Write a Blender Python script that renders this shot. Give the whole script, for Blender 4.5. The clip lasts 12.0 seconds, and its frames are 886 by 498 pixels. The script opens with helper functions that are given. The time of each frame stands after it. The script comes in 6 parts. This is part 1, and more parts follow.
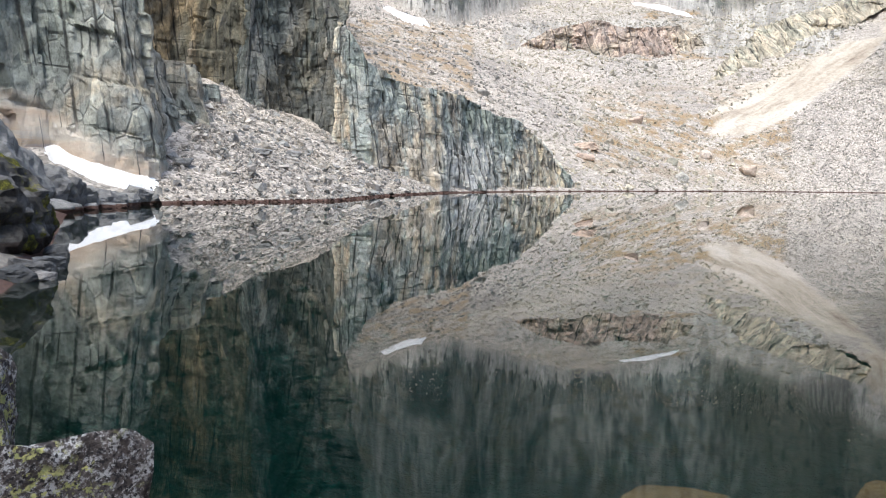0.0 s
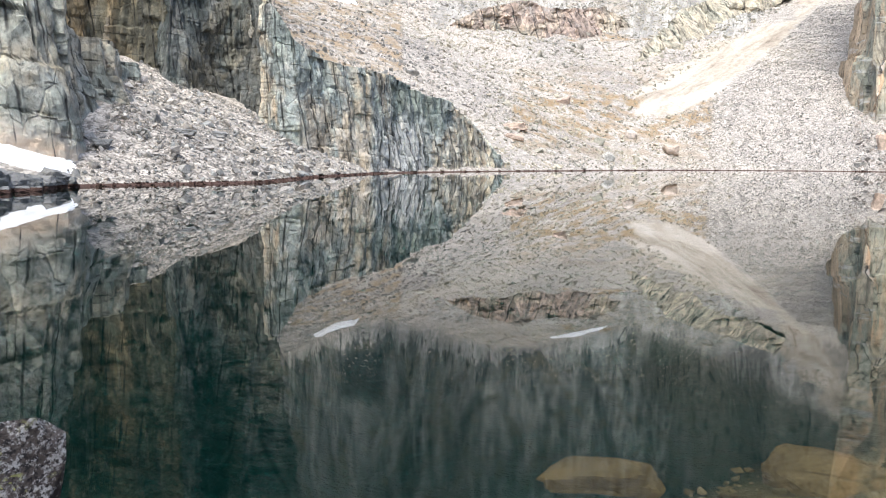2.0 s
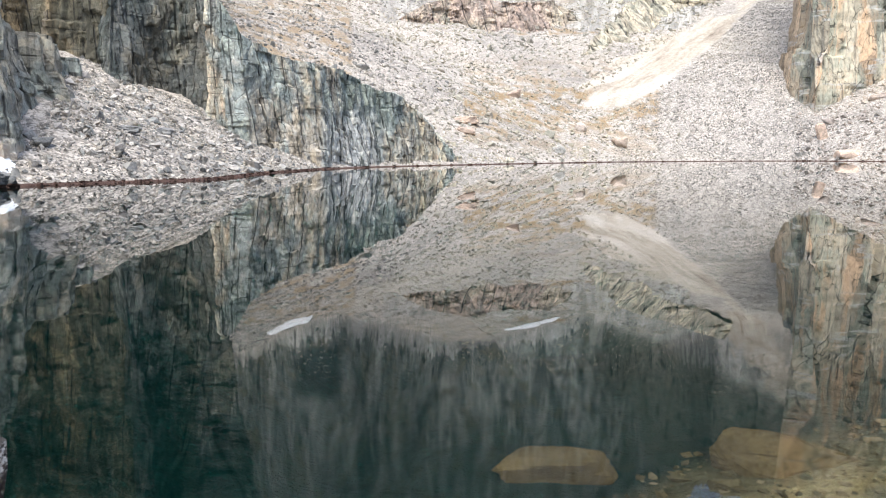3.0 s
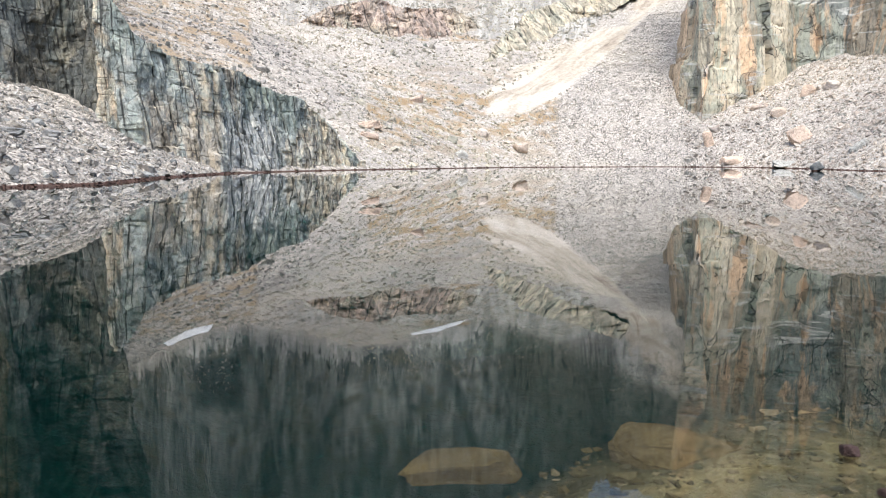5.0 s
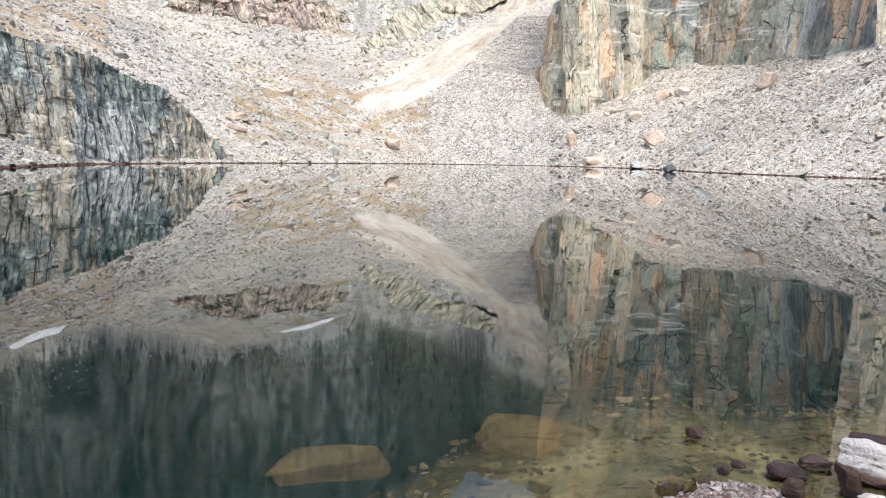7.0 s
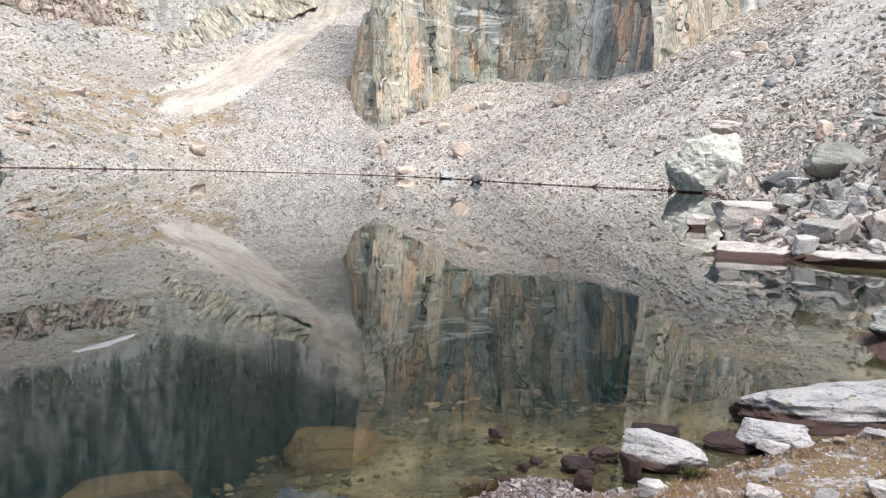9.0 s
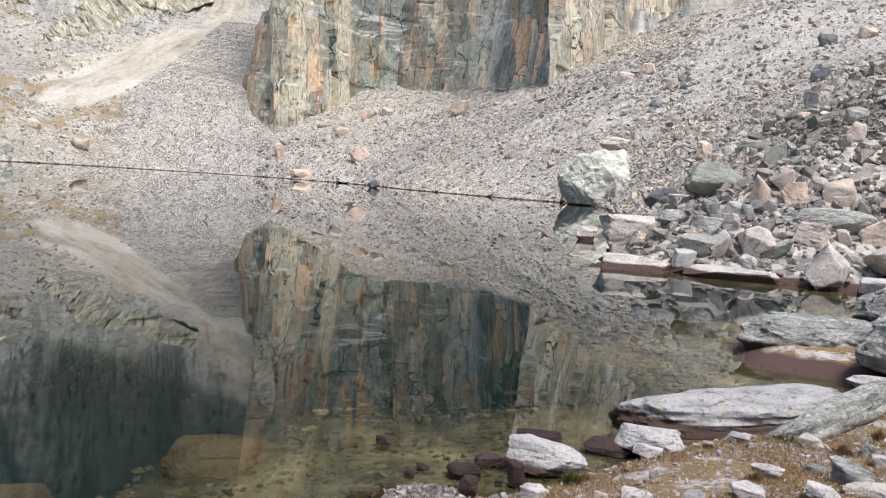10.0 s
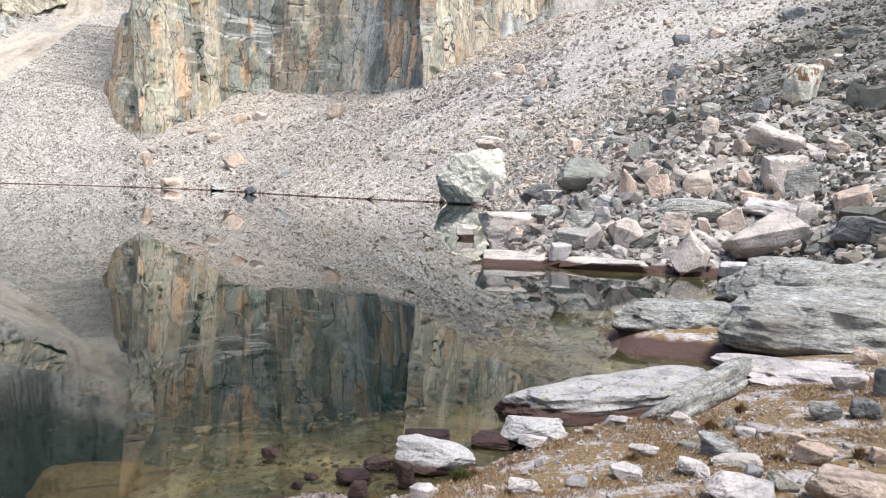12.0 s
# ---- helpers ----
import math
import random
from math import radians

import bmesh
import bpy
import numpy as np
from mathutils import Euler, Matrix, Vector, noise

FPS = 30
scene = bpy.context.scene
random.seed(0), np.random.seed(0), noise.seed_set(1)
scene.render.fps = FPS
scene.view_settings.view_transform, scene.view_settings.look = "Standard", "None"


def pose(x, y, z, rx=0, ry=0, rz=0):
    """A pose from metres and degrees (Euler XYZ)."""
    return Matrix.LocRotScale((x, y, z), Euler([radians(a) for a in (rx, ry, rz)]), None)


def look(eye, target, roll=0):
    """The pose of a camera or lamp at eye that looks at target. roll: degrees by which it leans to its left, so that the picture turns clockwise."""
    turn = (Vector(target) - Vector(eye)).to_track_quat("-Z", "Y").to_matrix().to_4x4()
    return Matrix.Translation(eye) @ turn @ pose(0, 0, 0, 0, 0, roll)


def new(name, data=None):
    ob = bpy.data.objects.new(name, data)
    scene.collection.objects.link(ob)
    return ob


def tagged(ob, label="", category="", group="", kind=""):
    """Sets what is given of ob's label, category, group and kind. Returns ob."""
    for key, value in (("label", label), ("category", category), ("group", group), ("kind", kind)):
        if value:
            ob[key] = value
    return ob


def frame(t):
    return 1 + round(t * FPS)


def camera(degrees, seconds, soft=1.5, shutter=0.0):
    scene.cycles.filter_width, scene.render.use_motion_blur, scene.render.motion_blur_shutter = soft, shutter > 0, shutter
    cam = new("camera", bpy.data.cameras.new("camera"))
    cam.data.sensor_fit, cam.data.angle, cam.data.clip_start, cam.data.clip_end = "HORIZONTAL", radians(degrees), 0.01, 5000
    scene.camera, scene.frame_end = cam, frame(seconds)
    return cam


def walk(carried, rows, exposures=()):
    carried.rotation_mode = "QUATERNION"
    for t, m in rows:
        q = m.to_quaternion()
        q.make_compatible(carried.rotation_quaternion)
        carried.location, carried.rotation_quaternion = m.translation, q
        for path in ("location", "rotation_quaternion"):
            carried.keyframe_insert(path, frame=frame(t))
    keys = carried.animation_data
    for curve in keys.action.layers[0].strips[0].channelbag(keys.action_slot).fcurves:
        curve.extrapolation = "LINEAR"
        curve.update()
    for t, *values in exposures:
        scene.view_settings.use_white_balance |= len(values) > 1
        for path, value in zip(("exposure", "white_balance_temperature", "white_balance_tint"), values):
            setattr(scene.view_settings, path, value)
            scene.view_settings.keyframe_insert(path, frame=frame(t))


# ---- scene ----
# The camera turns on the spot on a lake shore; lake level is z = 0, y ahead of the first view, x to its right.
cam = camera(59.9, 12.0, soft=1.1)
ROWS = [  # seconds, x, y, z, yaw (left is plus), pitch (up is plus), lean to the right
    (0.0, 0.000, 0.000, 2.000, 0.00, -5.15, -0.79),
    (0.5, 0.025, 0.003, 1.996, -1.22, -6.00, -0.45),
    (1.0, 0.030, -0.002, 1.992, -2.04, -6.22, -0.22),
    (1.5, 0.035, -0.003, 1.994, -3.59, -6.66, -0.23),
    (2.0, 0.039, -0.005, 1.993, -5.12, -6.53, -0.50),
    (2.5, 0.046, -0.007, 1.996, -7.03, -6.85, -0.29),
    (3.0, 0.054, -0.010, 1.995, -8.59, -6.95, 0.17),
    (5.0, 0.056, -0.020, 1.990, -15.73, -6.59, -0.07),
    (5.5, 0.058, -0.020, 1.989, -18.61, -6.57, -0.30),
    (6.0, 0.060, -0.023, 1.992, -21.16, -6.52, -0.28),
    (6.5, 0.068, -0.022, 1.990, -23.19, -6.37, -0.84),
    (7.0, 0.072, -0.034, 1.992, -25.32, -6.78, -1.21),
    (9.0, 0.116, -0.056, 2.006, -39.22, -5.75, -1.99),
    (9.5, 0.124, -0.072, 2.010, -42.90, -5.59, -2.89),
    (10.0, 0.137, -0.076, 2.009, -46.97, -4.87, -4.08),
    (10.5, 0.143, -0.082, 2.008, -49.75, -4.46, -3.98),
    (11.0, 0.152, -0.084, 2.010, -51.87, -4.35, -3.55),
    (11.5, 0.156, -0.084, 2.010, -53.24, -4.32, -2.65),
    (12.0, 0.162, -0.089, 2.011, -55.69, -4.26, -2.08),
]


def aim(x, y, z, yaw, pitch, lean):
    a, p = radians(yaw), radians(pitch)
    way = Vector((-math.sin(a) * math.cos(p), math.cos(a) * math.cos(p), math.sin(p)))
    return look((x, y, z), Vector((x, y, z)) + way, -lean)


walk(cam, [(t, aim(*r)) for t, *r in ROWS], exposures=[(0.0, 1.06), (0.5, 1.10), (1.0, 1.26), (2.0, 1.22), (3.0, 1.18), (6.5, 1.15), (9.0, 1.01), (10.0, 0.81), (10.6, 0.89), (11.2, 0.98), (12.0, 1.04)])

# ---- light: a bright hazy sky and a veiled sun behind the camera
SUN_AZ, SUN_EL = -160.0, 65.0
world = bpy.data.worlds.new("sky")
scene.world = world
world.use_nodes = True
sky = world.node_tree.nodes.new("ShaderNodeTexSky")
sky.sky_type = "NISHITA"
sky.sun_disc = False
sky.sun_elevation, sky.sun_rotation = radians(SUN_EL), radians(SUN_AZ)
sky.dust_density, sky.air_density, sky.ozone_density = 1.6, 1.0, 1.1
back = world.node_tree.nodes["Background"]
world.node_tree.links.new(sky.outputs[0], back.inputs[0])
back.inputs[1].default_value = 0.14
sun = new("sun", bpy.data.lights.new("sun", "SUN"))
sun.data.energy, sun.data.angle, sun.data.color = 2.25, radians(20), (1.0, 0.985, 0.945)
sun.matrix_world = look((0, 0, 0), (-math.sin(radians(SUN_AZ)) * math.cos(radians(SUN_EL)),
                                    -math.cos(radians(SUN_AZ)) * math.cos(radians(SUN_EL)), -math.sin(radians(SUN_EL))))


# ---- materials
class Net:
    """A short hand for node trees."""

    def __init__(self, name):
        self.mat = bpy.data.materials.new(name)
        self.mat.use_nodes = True
        self.tree = self.mat.node_tree
        self.bsdf = self.tree.nodes["Principled BSDF"]
        self.pos = self.add("ShaderNodeNewGeometry").outputs["Position"]

    def add(self, kind):
        return self.tree.nodes.new(kind)

    def put(self, socket, value):
        if isinstance(value, bpy.types.NodeSocket):
            self.tree.links.new(value, socket)
        elif isinstance(value, tuple) and len(value) == 3 and socket.type == "RGBA":
            socket.default_value = (*value, 1)
        else:
            socket.default_value = value

    def scaled(self, sx, sy, sz, rx=0.0, ry=0.0):
        n = self.add("ShaderNodeMapping")
        self.put(n.inputs["Vector"], self.pos)
        n.inputs["Scale"].default_value = (sx, sy, sz)
        n.inputs["Rotation"].default_value = (radians(rx), radians(ry), 0)
        return n.outputs[0]

    def noise(self, scale, detail=4.0, rough=0.55, vec=None, warp=0.0):
        n = self.add("ShaderNodeTexNoise")
        self.put(n.inputs["Vector"], vec or self.pos)
        n.inputs["Scale"].default_value, n.inputs["Detail"].default_value = scale, detail
        n.inputs["Roughness"].default_value, n.inputs["Distortion"].default_value = rough, warp
        return n.outputs[0]

    def cells(self, scale, feature="F1", vec=None, out="Distance"):
        n = self.add("ShaderNodeTexVoronoi")
        n.feature = feature
        self.put(n.inputs["Vector"], vec or self.pos)
        n.inputs["Scale"].default_value = scale
        return n.outputs[out]

    def ramp(self, fac, *stops):
        n = self.add("ShaderNodeValToRGB")
        self.put(n.inputs[0], fac)
        e = n.color_ramp.elements
        while len(e) < len(stops):
            e.new(0.5)
        for k, (at, col) in zip(e, stops):
            k.position = at
            k.color = (*col, 1) if isinstance(col, tuple) else (col, col, col, 1)
        return n.outputs[0]

    def mix(self, fac, a, b, blend="MIX"):
        n = self.add("ShaderNodeMix")
        n.data_type, n.blend_type = "RGBA", blend
        self.put(n.inputs[0], fac)
        self.put(n.inputs[6], a)
        self.put(n.inputs[7], b)
        return n.outputs[2]

    def math(self, op, a, b=0.0):
        n = self.add("ShaderNodeMath")
        n.operation = op
        self.put(n.inputs[0], a)
        self.put(n.inputs[1], b)
        return n.outputs[0]

    def height(self):
        n = self.add("ShaderNodeSeparateXYZ")
        self.put(n.inputs[0], self.pos)
        return n.outputs[2]

    def bump(self, height, distance, strength=1.0, under=None):
        n = self.add("ShaderNodeBump")
        n.inputs["Strength"].default_value, n.inputs["Distance"].default_value = strength, distance
        self.put(n.inputs["Height"], height)
        if under:
            self.put(n.inputs["Normal"], under)
        return n.outputs[0]

    def band(self, colour, top=0.24, stain=(0.085, 0.050, 0.040)):
        """The brown stain that higher water has left along the shore."""
        level = self.math("ADD", self.height(), self.math("MULTIPLY", self.noise(2.5, 4), 0.10))
        fac = self.ramp(self.math("SUBTRACT", level, top - 0.5), (0.53, 1.0), (0.57, 0.0))
        return self.mix(fac, colour, stain)

    def done(self, colour, rough=0.85, normal=None, specular=0.3):
        self.put(self.bsdf.inputs["Base Color"], colour)
        self.put(self.bsdf.inputs["Roughness"], rough)
        if specular is not None:
            self.bsdf.inputs["Specular IOR Level"].default_value = specular
        if normal:
            self.put(self.bsdf.inputs["Normal"], normal)
        return self.mat


def stone_material(name, tones, lichen=0.0, island=True, grain=1.0, stain=True, foliated=False, sweep=False, tide=0.24):
    """Broken rock: a tone for each stone, mottling, fine grain and lichen."""
    n = Net(name)
    if island:
        pick = n.add("ShaderNodeNewGeometry").outputs["Random Per Island"]
    else:
        pick = n.add("ShaderNodeObjectInfo").outputs["Random"]
    tone = n.ramp(pick, *[(i / max(1, len(tones) - 1), c) for i, c in enumerate(tones)])
    if sweep:
        wide = n.noise(0.016, 5, 0.6, None, 0.5)
        tone = n.mix(1.0, tone, n.ramp(wide, (0.36, (0.76, 0.755, 0.765)), (0.48, (0.97, 0.96, 0.95)), (0.60, (1.10, 1.065, 0.985))), "MULTIPLY")
    mott = n.noise(1.6 / grain, 6, 0.65)
    col = n.mix(1.0, tone, n.ramp(mott, (0.30, (0.52, 0.52, 0.53)), (0.50, (0.95, 0.95, 0.95)), (0.70, (1.22, 1.19, 1.15))), "MULTIPLY")
    fine = n.noise(20 / grain, 6, 0.75)
    col = n.mix(1.0, col, n.ramp(fine, (0.30, 0.45), (0.47, 0.98), (0.72, 1.25)), "MULTIPLY")
    seams = n.cells(0.9 / grain, "DISTANCE_TO_EDGE", n.scaled(1, 0.8, 1.7, 20, 33))
    col = n.mix(1.0, col, n.ramp(n.math("ADD", seams, n.math("MULTIPLY", n.noise(2.3 / grain, 5, 0.7), 0.12)), (0.055, 0.55), (0.075, 1.0)), "MULTIPLY")
    relief = n.math("ADD", fine, n.math("MULTIPLY", mott, 2.0))
    if foliated:
        grainy = n.noise(2.6, 8, 0.78, n.scaled(1.0, 1.0, 4.5, 22, 14), 1.4)
        col = n.mix(1.0, col, n.ramp(grainy, (0.34, 0.42), (0.48, 0.95), (0.64, 1.30)), "MULTIPLY")
        sheets = n.noise(9.0, 7, 0.75, n.scaled(1.0, 1.0, 6.0, 24, 12), 0.8)
        col = n.mix(1.0, col, n.ramp(sheets, (0.36, 0.50), (0.48, 1.0), (0.62, 1.30)), "MULTIPLY")
        col = n.mix(n.ramp(n.noise(0.9, 6, 0.7), (0.54, 0.0), (0.64, 0.6)), col, (0.46, 0.41, 0.36))
        relief = n.math("ADD", n.math("ADD", relief, n.math("MULTIPLY", grainy, 2.5)), n.math("MULTIPLY", sheets, 1.5))
    if lichen:
        spots = n.ramp(n.noise(9, 5, 0.6), (0.60, 0.0), (0.66, 1.0))
        col = n.mix(n.math("MULTIPLY", spots, lichen), col, (0.36, 0.38, 0.14))
        dark = n.ramp(n.noise(13, 4, 0.6, n.scaled(1.0, 1.0, 1.0, 40)), (0.60, 0.0), (0.64, 1.0))
        col = n.mix(n.math("MULTIPLY", dark, lichen), col, (0.03, 0.03, 0.03))
    if stain:
        col = n.band(col, tide)
    return n.done(col, 0.88, n.bump(relief, 0.05 * grain, 0.9))


def cliff_material(name, tones, streak, joints, tilt=0.0, cream=None, grain=1.0, bars=0.0, veins=0.0):
    """Jointed rock faces: patches of colour, run-off streaks and open joints."""
    n = Net(name)
    patch = n.noise(0.075 / grain, 5, 0.62, n.scaled(1, 1, 0.75, tilt, tilt), 0.8)
    col = n.ramp(patch, *tones)
    mid = n.noise(0.55 / grain, 7, 0.68, n.scaled(1, 1, 0.6))
    col = n.mix(0.7, col, n.ramp(mid, (0.30, 0.22), (0.70, 0.88)), "OVERLAY")
    runs = n.noise(0.6 / grain, 6, 0.65, n.scaled(1.0, 1.0, 0.06))
    col = n.mix(n.math("MULTIPLY", n.ramp(runs, (0.56, 0.0), (0.68, 1.0)), streak), col, (0.05, 0.052, 0.055))
    pale = n.noise(0.5 / grain, 6, 0.65, n.scaled(1.1, 0.9, 0.08))
    col = n.mix(n.math("MULTIPLY", n.ramp(pale, (0.56, 0.0), (0.70, 1.0)), 0.45), col, (0.58, 0.55, 0.50))
    if bars:
        part_xyz = n.add("ShaderNodeSeparateXYZ")
        n.put(part_xyz.inputs[0], n.pos)
        zone = n.math("MULTIPLY", n.ramp(n.math("MULTIPLY", n.math("ADD", part_xyz.outputs[0], 9.0), 0.05), (0.40, 0.0), (0.50, 1.0), (0.86, 1.0), (1.0, 0.0)), n.ramp(n.math("ADD", n.math("MULTIPLY", n.height(), 0.05), n.math("MULTIPLY", n.noise(0.25, 3), 0.4)), (0.55, 1.0), (0.72, 0.0)))
        # warm cream slabs beside the striped rock
        panel = n.math("MULTIPLY", n.ramp(n.math("ADD", n.math("MULTIPLY", part_xyz.outputs[0], 0.05), 0.7), (0.18, 0.0), (0.24, 1.0), (0.66, 1.0), (0.74, 0.0)), n.ramp(n.math("ADD", n.math("MULTIPLY", n.height(), 0.05), n.math("MULTIPLY", n.noise(0.22, 4, 0.6), 0.5)), (0.66, 1.0), (0.80, 0.0)))
        panel = n.math("MULTIPLY", panel, n.ramp(n.noise(0.28, 5, 0.6, n.scaled(1, 1, 0.35)), (0.40, 0.0), (0.48, 1.0)))
        col = n.mix(n.math("MULTIPLY", panel, 0.85), col, n.ramp(n.noise(0.5, 5, 0.6, n.scaled(1, 1, 0.5)), (0.36, (0.46, 0.38, 0.28)), (0.5, (0.62, 0.53, 0.41)), (0.64, (0.66, 0.60, 0.52))))
        stripes = n.noise(0.9, 6, 0.6, n.scaled(1.0, 1.0, 0.10, 0, 0), 0.4)
        col = n.mix(n.math("MULTIPLY", zone, bars), col, n.ramp(stripes, (0.41, (0.03, 0.032, 0.035)), (0.445, (0.40, 0.41, 0.39)), (0.52, (0.74, 0.73, 0.70))))
    at = n.add("ShaderNodeAttribute")
    at.attribute_name = "along"
    u, z = at.outputs["Fac"], n.height()
    bend = n.math("MULTIPLY", n.noise(0.30 / grain, 7, 0.72), 0.5 * grain)

    def lines(value, scale, width, cover, seed):
        """Broken lines across a single coordinate."""
        v = n.add("ShaderNodeTexVoronoi")
        v.voronoi_dimensions, v.feature = "1D", "DISTANCE_TO_EDGE"
        n.put(v.inputs["W"], n.math("ADD", value, seed))
        v.inputs["Scale"].default_value = scale
        shut = n.ramp(n.noise(0.45 / grain, 4, 0.6, n.scaled(1, 1, 0.35, seed, 0)), (cover - 0.03, 1.0), (cover + 0.03, 0.0))
        return n.math("MAXIMUM", n.ramp(v.outputs["Distance"], (width * 0.3, 0.0), (width, 1.0)), n.math("SUBTRACT", 1.0, shut)) if cover < 1 else n.ramp(v.outputs["Distance"], (width * 0.3, 0.0), (width, 1.0))

    tall = n.math("ADD", n.math("ADD", u, bend), n.math("MULTIPLY", z, 0.10))
    crack = lines(tall, joints, 0.055, 0.52, 3.0)
    crack = n.math("MULTIPLY", crack, lines(tall, joints * 2.9, 0.06, 0.45, 11.0))
    flat = n.math("ADD", n.math("ADD", z, bend), n.math("MULTIPLY", u, 0.02 * tilt))
    crack = n.math("MULTIPLY", crack, n.math("ADD", n.math("MULTIPLY", lines(flat, joints * 1.1, 0.045, 0.44, 7.0), 0.7), 0.3))
    if veins:
        vein = n.math("MULTIPLY", lines(n.math("ADD", n.math("MULTIPLY", u, 0.55), n.math("ADD", n.math("MULTIPLY", z, -0.9), bend)), 0.035, 0.016, 0.50, 5.0),
                      lines(n.math("ADD", n.math("MULTIPLY", u, 0.30), n.math("ADD", z, bend)), 0.030, 0.012, 0.48, 19.0))
        col = n.mix(n.math("MULTIPLY", n.math("SUBTRACT", 1.0, vein), veins), col, (0.72, 0.70, 0.64))
    col = n.mix(crack, n.mix(0.82, col, (0.03, 0.03, 0.03)), col)
    # small blocks between the joints
    plane = n.add("ShaderNodeCombineXYZ")
    n.put(plane.inputs[0], n.math("ADD", u, n.math("MULTIPLY", bend, 0.5)))
    n.put(plane.inputs[1], n.math("MULTIPLY", n.math("ADD", z, bend), 0.45))
    tone = n.add("ShaderNodeSeparateColor")
    n.put(tone.inputs[0], n.cells(0.95 / grain, "F1", plane.outputs[0], "Color"))
    col = n.mix(1.0, col, n.ramp(tone.outputs[0], (0.0, (0.66, 0.68, 0.68)), (0.5, (1.0, 1.0, 1.0)), (1.0, (1.34, 1.30, 1.22))), "MULTIPLY")
    edge = n.cells(0.95 / grain, "DISTANCE_TO_EDGE", plane.outputs[0])
    gap = n.math("MAXIMUM", n.ramp(edge, (0.01, 0.0), (0.05, 1.0)), n.ramp(n.noise(0.3 / grain, 4, 0.6), (0.46, 0.0), (0.56, 1.0)))
    col = n.mix(gap, n.mix(0.22, col, (0.03, 0.03, 0.03)), col)
    crack = n.math("MULTIPLY", crack, n.math("ADD", n.math("MULTIPLY", gap, 0.6), 0.4))
    fine = n.noise(2.6 / grain, 8, 0.78, n.scaled(1, 1, 0.6))
    col = n.mix(1.0, col, n.ramp(fine, (0.32, 0.42), (0.48, 0.98), (0.70, 1.30)), "MULTIPLY")
    if cream:
        # smooth cream and pink rock at the foot, its edge falling along the face
        low = n.math("ADD", n.math("ADD", z, n.math("MULTIPLY", u, cream[1])), n.math("MULTIPLY", n.noise(0.30, 4, 0.6), 4.0))
        foot = n.ramp(n.math("MULTIPLY", n.math("SUBTRACT", low, cream[0]), 0.1), (0.40, 1.0), (0.55, 0.0))
        layers = n.noise(0.5, 5, 0.6, n.scaled(0.25, 0.25, 1.3, 8, 8), 0.4)
        smooth = n.ramp(layers, (0.34, (0.60, 0.52, 0.49)), (0.46, (0.74, 0.64, 0.59)), (0.54, (0.80, 0.64, 0.47)), (0.60, (0.84, 0.76, 0.66)), (0.72, (0.70, 0.61, 0.56)))
        smooth = n.mix(n.ramp(fine, (0.30, 0.35), (0.5, 0.0)), smooth, (0.30, 0.26, 0.24))
        smooth = n.mix(lines(tall, joints * 0.8, 0.02, 0.50, 3.0), (0.08, 0.07, 0.065), smooth)
        lip = n.ramp(n.math("MULTIPLY", n.math("SUBTRACT", low, cream[0]), 0.1), (0.22, 0.0), (0.30, 1.0))
        smooth = n.mix(n.math("MULTIPLY", lip, 0.8), smooth, n.ramp(layers, (0.40, (0.72, 0.56, 0.40)), (0.56, (0.84, 0.77, 0.66))))
        smooth = n.mix(lines(tall, joints * 1.7, 0.03, 0.46, 9.0), (0.12, 0.10, 0.09), smooth)
        col = n.mix(foot, col, smooth)
        mid = n.mix(foot, mid, (0.5, 0.5, 0.5))
        crack = n.math("MAXIMUM", crack, n.math("MULTIPLY", foot, 0.9))
    col = n.band(col, 0.30)
    h = n.math("ADD", n.math("MULTIPLY", crack, 0.5), n.math("ADD", n.math("MULTIPLY", mid, 1.4), n.math("MULTIPLY", fine, 0.7)))
    return n.done(col, 0.86, n.bump(h, 0.55 if grain < 1.3 else 0.8, 1.0 if grain < 1.3 else 0.7))


